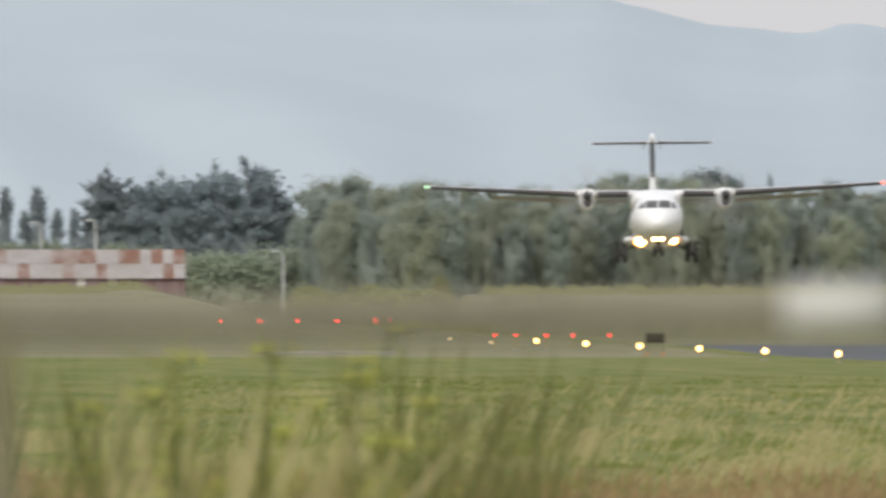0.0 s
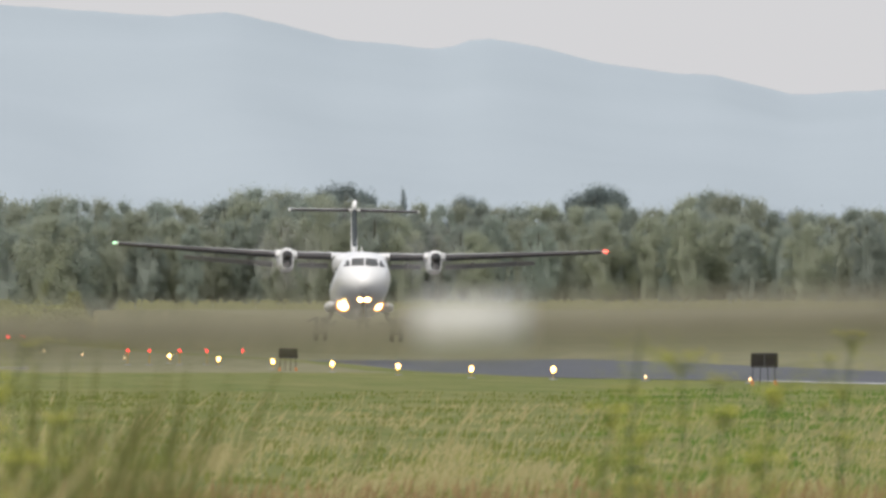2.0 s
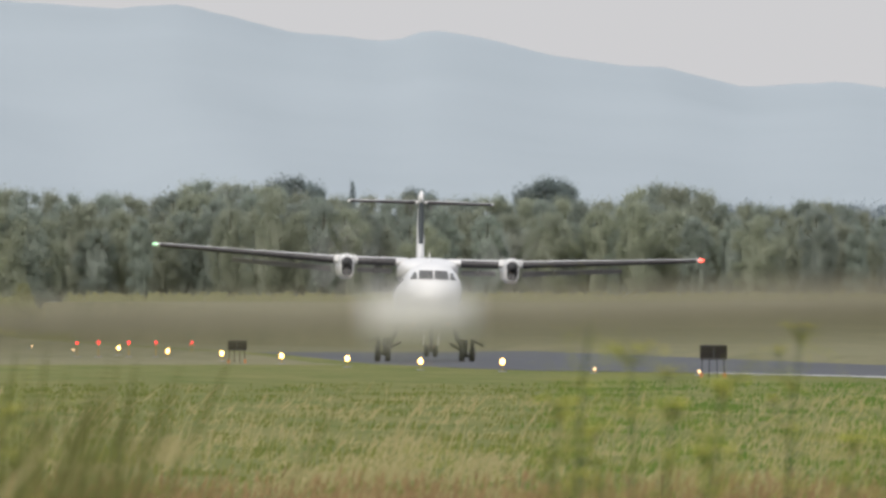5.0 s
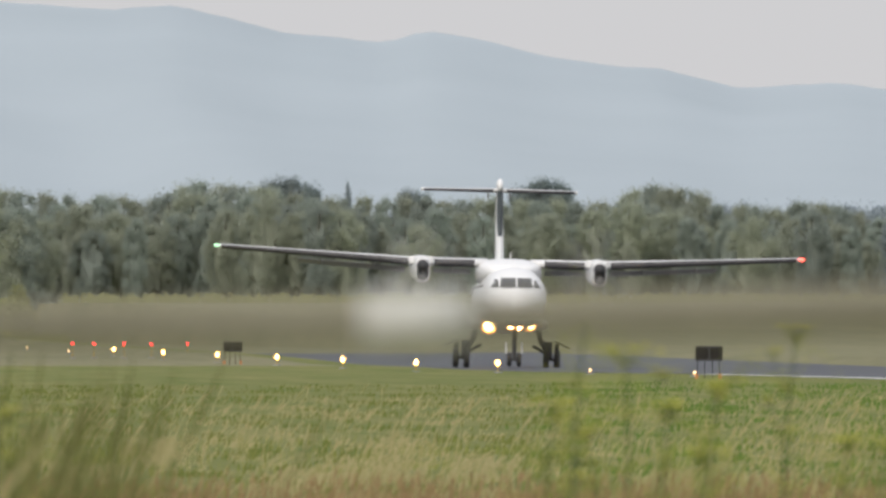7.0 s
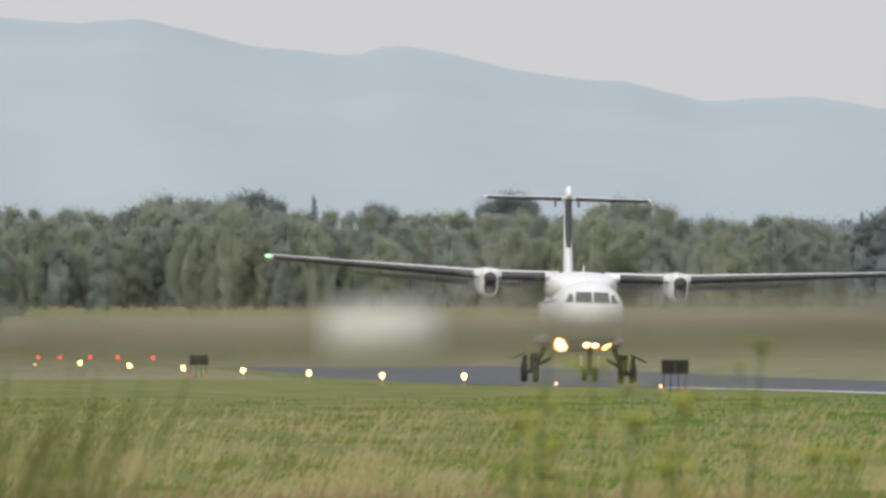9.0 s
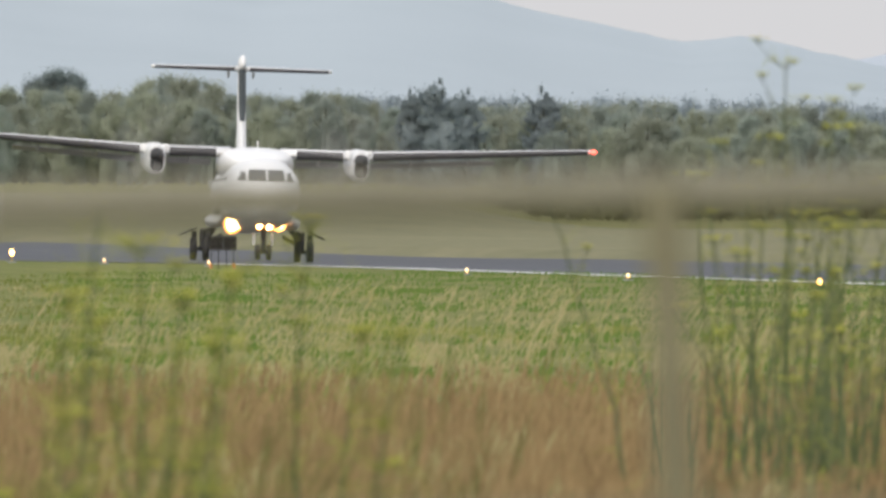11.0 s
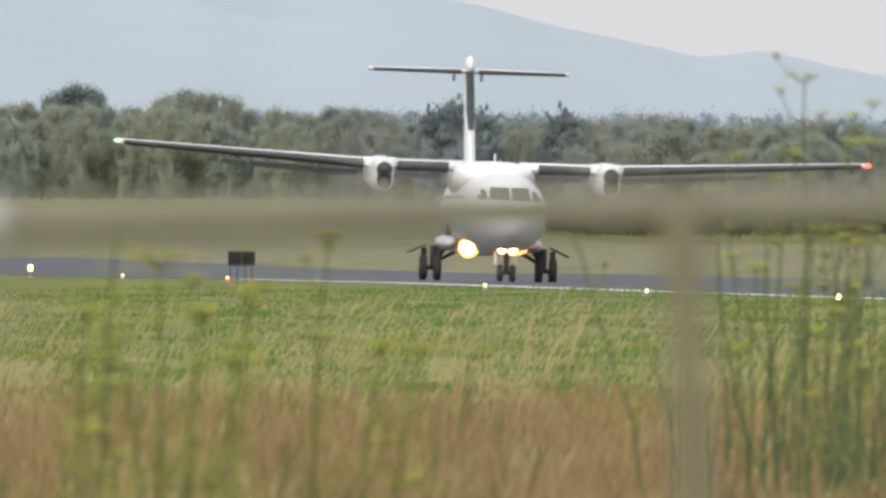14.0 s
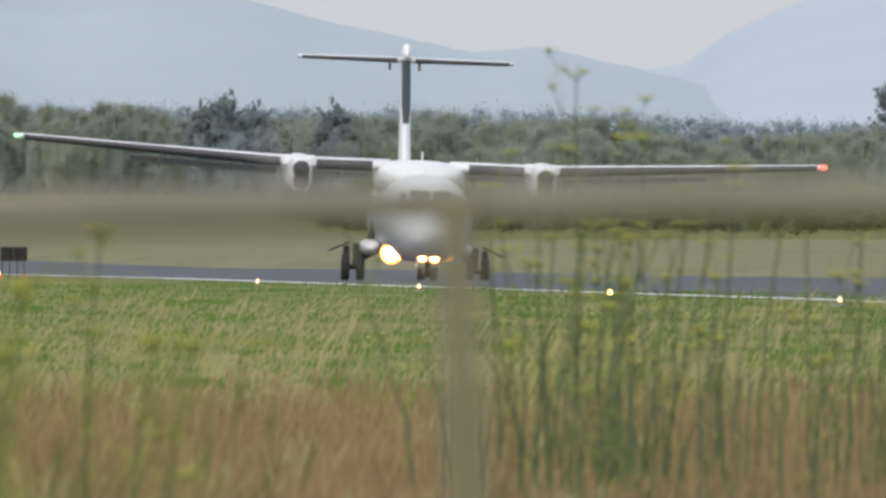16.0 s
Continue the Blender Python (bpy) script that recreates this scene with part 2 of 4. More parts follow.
def runway_z(y):
    # heights fitted to where the wheels meet the runway in the camera's view
    return float(np.interp(y, [940, 1060, 1180, 1290, 1620], [-0.25, -0.36, -0.38, -0.5, -0.2]))


def ground_z(x, y):
    """Field heights fitted to the camera's view; the runway lies in a shallow dip behind its lip."""
    side = float(np.interp(y, [0, 690, 860, 946, 1075, 1300, 1436, 1600, 2000, 2300], [0.03, 0.0, 0.0, -0.05, -0.2, -0.12, 0.05, 0.35, 0.9, 2.19]))
    # crest and drop that hide the far shed's foot from the camera
    side += 0.9 * smooth_step(1800, 2350, y) - 0.7 * smooth_step(2350, 2420, y)
    # low bank raised to hide the far runway from the camera
    side += 0.3 * smooth_step(1210, 1300, y) * smooth_step(51.8, 53.6, x)
    if x < NEAR + 1:
        return side
    if x <= FAR_EDGE:
        return side + (runway_z(y) - side) * smooth_step(NEAR + 1, NEAR + 6, x) + 0.06 * smooth_step(76, 84, x)
    high = 3.0 * smooth_step(1500, 2350, y) * (1 - smooth_step(63, 71, 1000 * x / max(y, 1.0)))
    return max(runway_z(y) + 0.06 + 0.004 * min(x - FAR_EDGE, 60), high)


def build_ground():
    xs = [-4500, -1500, -600, -200, -80, -30, -10, 0, 5, 10, 15, 20, 25, 30, 35, 40, 44, 47, 49, 50.5, 52, 53, 54, 55, 56, 57, 58, 59, 60, 63, 76, 78, 80, 82, 84, 85, 87, 90, 100, 110, 120, 130, 140, 150, 160, 170, 180, 200, 220, 260, 300, 500, 1200, 4500]
    ys = [-3000, -800, -200, -50, 0, 20, 40] + list(range(60, 2500, 40)) + [2600, 2800, 3200, 3800, 4600, 4950]
    verts = [(x, y, ground_z(x, y)) for y in ys for x in xs]
    w = len(xs)
    faces = [(j * w + i, j * w + i + 1, (j + 1) * w + i + 1, (j + 1) * w + i) for j in range(len(ys) - 1) for i in range(w - 1)]
    g = mesh_part("ground", verts, faces, "grass", smooth=True)
    g.data.materials.append(M["field"])
    for p in g.data.polygons:
        x, y = p.center[:2]
        p.material_index = 1 if x > FAR_EDGE or y > 1180 and x < NEAR or y > 1600 else 0
    tagged(g, "mown green airfield grass, streaked with dry straw", "ground", kind="structure")


def strip(name, across, y0, y1, lift, mat, step=40.0):
    """A paved strip that follows the ground."""
    n, w = max(1, round((y1 - y0) / step)), len(across)
    verts = [(x, y0 + (y1 - y0) * i / n, ground_z(x, y0 + (y1 - y0) * i / n) + lift) for i in range(n + 1) for x in across]
    faces = [(i * w + k, i * w + k + 1, (i + 1) * w + k + 1, (i + 1) * w + k) for i in range(n) for k in range(w - 1)]
    return mesh_part(name, verts, faces, mat, smooth=True)


def build_runway():
    r = strip("runway", (58, 59, 60, 63, 70, 76, 78, 80, 82, FAR_EDGE), 1140, 1620, 0.012, "asphalt")
    tagged(r, "far stretch of dark asphalt runway behind a low grass bank fitted to the view", "runway", kind="structure")
    r = strip("runway", (55, 56, 57, 58, 59, 60, 63, 70, 76, 78, 80, 82, FAR_EDGE), -180, 1140, 0.012, "asphalt")
    tagged(r, "dark asphalt runway between grass verges, blue of haze and mirrored sky in its colour", "runway", kind="structure")
    e = strip("edge_line", (NEAR + 0.1, NEAR + 1.0), -180, 940, 0.018, "marking")
    tagged(e, "white painted line along the runway edge", "marking", kind="structure")


# ---- hills ----
def build_hill(name, ridge, d, mat, label, seed, folds):
    """A hillside with spurs, its crest fitted to the camera's view as bearing and height in thousandths of the
    distance.
    """
    rows, verts, n = 26, [], 260
    b0, b1 = ridge[0][0], ridge[-1][0]
    for j in range(rows + 1):
        v = j / rows
        for i in range(n + 1):
            b = b0 + (b1 - b0) * i / n
            top = np.interp(b, [p[0] for p in ridge], [p[1] for p in ridge])
            rough = 0.03 * noise.noise((b * 1.1, seed, 0)) + 0.04 * noise.noise((b * 4, seed, 3))
            x, y = at_bearing(b, d - 450 * (1 - v) + folds * noise.noise((b * 0.16 + v * 1.7, v * 2.5, seed)) * (1 - v))
            verts.append((x, y, 1.8 + d * (top + rough * v) / 1000 * v ** 0.8))
    w = n + 1
    faces = [(j * w + i, j * w + i + 1, (j + 1) * w + i + 1, (j + 1) * w + i) for j in range(rows) for i in range(n)]
    tagged(mesh_part(name, verts, faces, mat, smooth=True), label, "hills", kind="structure")


def build_hills():
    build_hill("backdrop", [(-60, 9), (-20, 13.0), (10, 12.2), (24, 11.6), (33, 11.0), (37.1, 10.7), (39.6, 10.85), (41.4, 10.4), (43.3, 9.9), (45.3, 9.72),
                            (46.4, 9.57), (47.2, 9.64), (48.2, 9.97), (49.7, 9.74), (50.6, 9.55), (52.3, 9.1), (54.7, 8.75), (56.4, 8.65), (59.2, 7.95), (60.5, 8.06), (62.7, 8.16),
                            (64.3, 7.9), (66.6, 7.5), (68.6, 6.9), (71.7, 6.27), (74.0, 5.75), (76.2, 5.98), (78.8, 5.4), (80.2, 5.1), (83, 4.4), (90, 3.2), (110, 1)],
               4650, "hill", "mountain range behind the airfield, blue-grey haze painted into its colour", 2.0, 70)
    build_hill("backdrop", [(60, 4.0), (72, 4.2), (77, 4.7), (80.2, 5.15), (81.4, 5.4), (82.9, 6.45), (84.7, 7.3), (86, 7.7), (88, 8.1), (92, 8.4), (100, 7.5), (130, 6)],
               4780, "hill_far", "mountain beyond the nearer range, pale blue haze painted into its colour", 7.0, 60)


# ---- trees ----
def leaf_cloud(lobes, count, size, rng):
    """Small leaf blades, thick in the middle of each lobe (x, y, z, rx, rz) and thinner towards its edge."""
    weights = np.array([l[3] * l[3] * l[4] for l in lobes]) ** 0.6
    share = np.maximum(1, count * weights / weights.sum()).astype(int)
    which = np.repeat(np.arange(len(lobes)), share)
    k = len(which)
    lob = np.array(lobes)[which]
    d = rng.normal(size=(k, 3))
    d /= np.linalg.norm(d, axis=1)[:, None]
    at = lob[:, :3] + d * np.minimum(1.5, 0.2 + 0.52 * np.abs(rng.normal(size=(k, 1)))) * lob[:, [3, 3, 4]]
    face = d * 0.6 + rng.normal(size=(k, 3)) * 0.6 + np.array((0, 0, 0.2))
    a = np.cross(face, rng.normal(size=(k, 3)))
    a /= np.linalg.norm(a, axis=1)[:, None]
    b = np.cross(a, face)
    b /= np.linalg.norm(b, axis=1)[:, None]
    w = size * rng.uniform(0.5, 1.3, (k, 1))
    verts = np.stack([at - a * w, at + b * w * 0.6, at + a * w, at - b * w * 0.6], 1).reshape(-1, 3)
    return verts.tolist(), np.arange(4 * k).reshape(-1, 4).tolist()


def inner_mass(height, width, seed, verts, faces, nu=16, nv=10):
    """The dense, uneven inside of a crown, under the loose leaves."""
    i0 = len(verts)
    for j in range(nv):
        v = math.pi * (j + 0.4) / nv
        for i in range(nu):
            u = 2 * math.pi * i / nu
            d = Vector((math.sin(v) * math.cos(u), math.sin(v) * math.sin(u), math.cos(v)))
            k = 1 + 0.5 * noise.noise(d * 1.8 + Vector((seed, 0, 0)))
            verts.append((0.24 * width * k * d.x, 0.24 * width * k * d.y, height * (0.42 + 0.36 * k * d.z)))
    for j in range(nv - 1):
        for i in range(nu):
            m = (i + 1) % nu
            faces.append((i0 + j * nu + i, i0 + (j + 1) * nu + i, i0 + (j + 1) * nu + m, i0 + j * nu + m))


def make_tree(name, label, kind, seed, height, width):
    rng = np.random.default_rng(seed)
    tree = thing(name, Matrix(), label, "tree", "trees behind the airfield")
    bm = bmesh.new()
    rod(bm, (0, 0, -0.4), (0, 0, height * 0.45), height * 0.028, height * 0.018, 9)
    rod(bm, (0, 0, height * 0.45), (rng.uniform(-0.3, 0.3), 0, height * 0.9), height * 0.018, height * 0.004, 7)
    lobes = []

    def lobe(v, reach, r, tall):
        a = rng.uniform(0, 2 * math.pi)
        q = max(0.0, reach - r * 0.6) * rng.uniform(0.3, 1.0) ** 0.5
        lobes.append((q * math.cos(a), q * math.sin(a), min(height * v, height - tall), r, tall))

    if kind in ("broad", "hedge", "far"):
        for i in range(64):
            v = rng.uniform(0.04, 0.95)
            r = width * rng.uniform(0.07, 0.17)
            lobe(v, width * 0.5 * (math.sqrt(max(0.0, 1 - ((v - 0.5) / 0.5) ** 2)) if v > 0.5 else 0.84 + 0.32 * v), r, r * rng.uniform(0.8, 1.5))
        lobes.append((0, 0, height * 0.95, width * 0.11, height * 0.05))
        lobes.append((width * 0.12, 0, height * 0.91, width * 0.12, height * 0.06))
        count, size = {"broad": 26000, "hedge": 6000, "far": 9000}[kind], 0.11
    elif kind == "pine":
        for i in range(60):
            v = rng.uniform(0.06, 0.9)
            r = width * rng.uniform(0.06, 0.14)
            lobe(v, width * 0.5 * (0.55 + 0.9 * v if v < 0.5 else 1.0 - 1.15 * (v - 0.5)), r, r * rng.uniform(0.45, 0.8))
        for i in range(26):
            # ragged boughs that sweep upwards out of the mass
            v, a = rng.uniform(0.4, 0.9), rng.uniform(0, 2 * math.pi)
            reach = width * 0.5 * (1.15 - 0.9 * (v - 0.4)) * rng.uniform(0.75, 1.1)
            for k in range(5):
                u = 0.45 + 0.55 * k / 4
                r = width * 0.055 * (1.25 - u)
                lobes.append((u * reach * math.cos(a), u * reach * math.sin(a), min(height * (v - 0.06) + reach * 0.45 * u * u, height * 0.99), r + 0.05, r * 0.7 + 0.05))
        for k in range(5):
            lobes.append((width * 0.06 * (k - 2), width * 0.05 * (-1) ** k, height * (0.97 - 0.05 * abs(k - 2)), width * 0.05, height * 0.04))
        count, size = 26000, 0.12
    else:
        for i in range(40):
            v = rng.uniform(0.03, 0.97)
            r = width * rng.uniform(0.14, 0.26)
            lobe(v, width * 0.5 * math.sin(math.pi * min(0.96, 0.3 + 0.64 * v)) ** 0.8, r, r * rng.uniform(1.0, 1.8))
        count, size = 9000, 0.10
    for lx, ly, lz, r, rz in lobes[:9]:
        rod(bm, (0, 0, max(0.4, lz - height * 0.14)), (lx * 0.8, ly * 0.8, lz), height * 0.008, height * 0.003, 5)
    part("trunk", bm, "bark", tree)
    verts, faces = leaf_cloud(lobes, count, size, rng)
    inner_mass(height, width, seed, verts, faces)
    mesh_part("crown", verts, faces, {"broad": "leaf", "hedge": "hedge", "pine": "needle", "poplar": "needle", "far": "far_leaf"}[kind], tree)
    return tree


def crown_of(tree):
    return next(c for c in tree.children if c.name.startswith("crown"))


def plant(proto, first, mrad, d, height, base, turn, wide=1.0):
    """Places a tree so that it is height metres tall; base is the prototype's height."""
    x, y = at_bearing(mrad, d)
    t = proto if first else copy_thing(proto, Matrix())
    s = height / base
    t.matrix_basis = Matrix.Translation((x, y, ground_z(x, y))) @ pose(0, 0, 0, 0, 0, turn)
    t.scale = (s * wide, s * wide, s)
    return t


def build_trees():
    rng = np.random.default_rng(11)
    broad = [make_tree("broadleaf_tree", "broadleaf tree with a full rounded crown, haze put into its grey-green leaf colour", "broad", 20 + i, 12.0, w) for i, w in enumerate((7.5, 9.0, 6.2, 8.2))]
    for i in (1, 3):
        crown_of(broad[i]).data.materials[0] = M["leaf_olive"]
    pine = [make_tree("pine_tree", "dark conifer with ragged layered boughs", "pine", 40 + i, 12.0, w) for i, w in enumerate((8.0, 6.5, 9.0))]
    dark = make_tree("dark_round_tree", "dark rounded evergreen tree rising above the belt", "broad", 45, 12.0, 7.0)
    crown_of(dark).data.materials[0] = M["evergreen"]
    poplar = make_tree("poplar_tree", "slim dark upright tree", "poplar", 50, 10.0, 3.2)
    bush = make_tree("bush", "bushy shrub at the foot of the trees, haze put into its grey-green leaf colour", "hedge", 60, 4.0, 4.5)
    far = [make_tree("distant_tree", "tree far beyond the belt, blue-grey haze put into its leaf colour", "far", 70 + i, 10.0, 6.0) for i in range(2)]
    scrub = make_tree("scrub_bush", "low yellow-green scrub bush at the edge of the field", "hedge", 66, 4.0, 4.5)
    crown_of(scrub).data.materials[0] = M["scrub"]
    used = set()

    def put(proto, base, mrad, d, top, wide=1.0):
        """top: the crown's tip in thousandths above eye level."""
        x, y = at_bearing(mrad, d)
        h = 1.8 + top * d / 1000 - ground_z(x, y)
        plant(proto, proto.name not in used, mrad, d, h, base, rng.uniform(0, 360), wide)
        used.add(proto.name)

    # the crest of the belt, fitted to the camera's view: bearing, height
    crest = [(29.3, 3.9), (30.0, 4.63), (31.2, 4.70), (32.0, 4.35), (32.25, 4.0), (32.7, 4.45), (33.7, 4.53), (34.7, 4.47), (36.0, 4.25), (36.4, 4.08), (37.5, 4.47), (38.4, 4.05),
             (39.1, 4.27), (40.2, 4.78), (41.3, 4.65), (42.5, 4.67), (44.5, 4.25), (46.9, 4.25), (48.3, 4.25), (49.2, 4.1), (50.7, 4.32), (51.6, 4.1), (53.5, 4.15), (54.9, 4.05),
             (55.5, 4.58), (56.3, 4.75), (57.5, 4.50), (58.5, 3.95), (59.4, 4.06), (60.2, 3.88), (61.8, 4.12), (62.8, 3.85), (63.6, 3.55), (67.2, 3.60), (68.1, 3.53),
             (69.5, 3.80), (71.4, 3.55), (72.3, 3.84), (73.4, 3.68), (74.7, 3.38), (76.1, 3.53), (78.4, 3.66), (79.7, 3.55), (80.9, 2.88), (82, 2.70), (83.1, 2.98), (86, 2.98), (88, 3.2), (93, 3.3)]
    cb, ct = [c[0] for c in crest], [c[1] for c in crest]
    b, i = 29.7, 0
    while b < 93:
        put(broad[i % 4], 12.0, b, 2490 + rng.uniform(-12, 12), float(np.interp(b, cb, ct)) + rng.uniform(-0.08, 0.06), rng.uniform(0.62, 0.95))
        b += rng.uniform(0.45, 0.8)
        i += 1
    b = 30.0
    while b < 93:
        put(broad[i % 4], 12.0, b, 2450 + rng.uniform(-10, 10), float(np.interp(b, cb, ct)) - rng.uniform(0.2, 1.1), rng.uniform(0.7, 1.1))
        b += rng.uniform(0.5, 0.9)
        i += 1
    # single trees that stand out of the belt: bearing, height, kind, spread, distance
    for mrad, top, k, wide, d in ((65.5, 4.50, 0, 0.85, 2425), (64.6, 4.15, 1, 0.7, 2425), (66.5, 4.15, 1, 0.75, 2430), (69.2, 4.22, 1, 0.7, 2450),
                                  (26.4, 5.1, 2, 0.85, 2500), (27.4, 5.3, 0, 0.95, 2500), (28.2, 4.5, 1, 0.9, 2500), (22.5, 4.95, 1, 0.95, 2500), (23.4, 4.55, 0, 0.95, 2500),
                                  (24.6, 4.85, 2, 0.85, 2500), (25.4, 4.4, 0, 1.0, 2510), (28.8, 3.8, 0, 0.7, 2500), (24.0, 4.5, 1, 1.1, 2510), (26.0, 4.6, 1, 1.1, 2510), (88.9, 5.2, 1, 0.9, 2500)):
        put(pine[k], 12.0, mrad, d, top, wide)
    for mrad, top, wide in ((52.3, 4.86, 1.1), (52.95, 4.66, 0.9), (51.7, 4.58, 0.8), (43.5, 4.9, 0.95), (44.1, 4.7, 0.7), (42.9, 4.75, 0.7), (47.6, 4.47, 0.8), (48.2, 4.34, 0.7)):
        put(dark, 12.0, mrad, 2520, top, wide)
    put(poplar, 10.0, 45.55, 2520, 4.78, 0.32)
    for mrad, top, wide in ((17.3, 4.2, 0.9), (18.3, 4.0, 0.85), (19.0, 4.32, 0.75), (19.7, 3.5, 0.8), (20.15, 4.32, 0.85), (20.8, 3.55, 0.8), (21.4, 3.55, 0.7), (21.9, 3.4, 0.7), (22.5, 3.5, 0.8)):
        put(poplar, 10.0, mrad, 2520, top, wide)
    b = 15.0
    while b < 30:
        # green hedge below the conifers
        put(bush, 4.0, b, 2470 + rng.uniform(-8, 8), rng.uniform(1.9, 2.4), rng.uniform(0.8, 1.2))
        b += rng.uniform(0.6, 1.0)
    for mrad, top, wide in ((29.6, 0.85, 1.1), (31.7, 0.9, 1.2), (32.1, 0.75, 1.0), (33.8, 0.7, 1.3), (38.7, 0.85, 1.2), (39.4, 0.7, 1.1), (41.6, 0.75, 1.4), (34.1, 1.2, 0.4), (47.9, 0.7, 1.2)):
        put(scrub, 4.0, mrad, 2395, top, wide)
    for k in range(46):
        put(scrub, 4.0, 30 + k * 1.38 + rng.uniform(-0.5, 0.5), 2385 + rng.uniform(-8, 8), rng.uniform(0.5, 0.8), rng.uniform(1.2, 2.4))
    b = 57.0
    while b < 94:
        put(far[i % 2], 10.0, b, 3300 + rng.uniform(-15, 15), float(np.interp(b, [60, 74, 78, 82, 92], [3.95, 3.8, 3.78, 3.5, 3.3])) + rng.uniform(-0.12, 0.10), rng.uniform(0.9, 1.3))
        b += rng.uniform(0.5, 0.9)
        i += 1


# ---- runway lights and signs ----
def make_edge_light(name, glow, label, group, size, stem=0.1):
    lamp = thing(name, Matrix(), label, "runway light", group)
    bm = bmesh.new()
    rod(bm, (0, 0, -0.05), (0, 0, 0.04), 0.16, 0.15, 14)
    part("base_plate", bm, "steel", lamp)
    bm = bmesh.new()
    rod(bm, (0, 0, 0.04), (0, 0, stem), 0.02, 0.02, 10)
    rod(bm, (0, 0, stem - 0.03), (0, 0, stem + 0.01), 0.04, 0.05, 12)
    part("stem", bm, "lamp_body", lamp)
    bm = bmesh.new()
    bmesh.ops.create_uvsphere(bm, u_segments=14, v_segments=8, radius=1.0, matrix=Matrix.Translation((0, 0, stem + size * 1.3)) @ Matrix.Diagonal((size, size, size * 1.4, 1)))
    part("lens", bm, glow, lamp, smooth=True)
    return lamp


def build_lights():
    lamp = make_edge_light("runway_edge_light", "edge_glow", "lit warm-white runway edge light on a short stem", "runway edge lights", 0.082, 0.24)
    dim = make_edge_light("runway_edge_light", "edge_dim", "faintly lit runway edge light on a short stem", "runway edge lights", 0.042, 0.07)
    near = make_edge_light("runway_edge_light", "edge_glow", "lit warm-white runway edge light low over the white line", "runway edge lights", 0.055, 0.05)
    first = {lamp: True, dim: True, near: True}
    for i in range(-3, 20):
        if i == 9:
            continue
        kind = near if i == 12 else lamp if 0 <= i < 7 else dim
        y = 1370 - 60 * i
        m = Matrix.Translation((51.3, y, ground_z(51.3, y)))
        if first[kind]:
            kind.matrix_basis, first[kind] = m, False
        else:
            copy_thing(kind, m)
    near_red = make_edge_light("runway_end_light", "red_glow", "lit red runway end light in the grass", "runway end lights", 0.055, 0.6)
    far_red = make_edge_light("runway_end_light", "red_strong", "large lit red end light at the far end of the field", "runway end lights", 0.10, 0.53)
    for red, y, bearings in ((near_red, 1340, (36.0, 36.75, 37.8, 38.75, 40.0)), (far_red, 1700, (26.5, 27.84, 29.16, 30.53, 31.86, 32.37))):
        for k, b in enumerate(bearings):
            x = y * b / 1000
            m = Matrix.Translation((x, y, ground_z(min(x, 51.5), y)))
            if k:
                copy_thing(red, m)
            else:
                red.matrix_basis = m


def build_signs():
    sign = thing("runway_marker_board", Matrix(), "black backed distance board on four thin legs with orange feet", "runway sign", "runway marker boards")
    bm = bmesh.new()
    box(bm, 0, 0, 0.75, 0.80, 0.16, 0.44, 0.05)
    part("panel", bm, "sign_back", sign)
    bm = bmesh.new()
    box(bm, 0, -0.092, 0.94, 0.70, 0.03, 0.03)
    box(bm, 0, -0.092, 0.56, 0.70, 0.03, 0.03)
    box(bm, 0, -0.092, 0.75, 0.03, 0.03, 0.36)
    part("back_rib", bm, "boot", sign)
    for x in (-0.33, -0.12, 0.1, 0.3):
        bm = bmesh.new()
        rod(bm, (x * 1.1, 0, 0.0), (x, 0, 0.54), 0.012, 0.012, 8)
        part("leg", bm, "sign_back", sign)
    for x in (-0.33, 0.3):
        bm = bmesh.new()
        rod(bm, (x * 1.1, 0, -0.05), (x * 1.1, 0, 0.15), 0.06, 0.045, 10)
        part("foot", bm, "orange", sign)
    for k, (mrad, y) in enumerate(((58.07, 852), (41.55, 1215))):
        x = y * math.tan(mrad / 1000)
        m = Matrix.Translation((x, y, ground_z(x, y) + 0.0))
        if k:
            copy_thing(sign, m)
        else:
            sign.matrix_basis = m


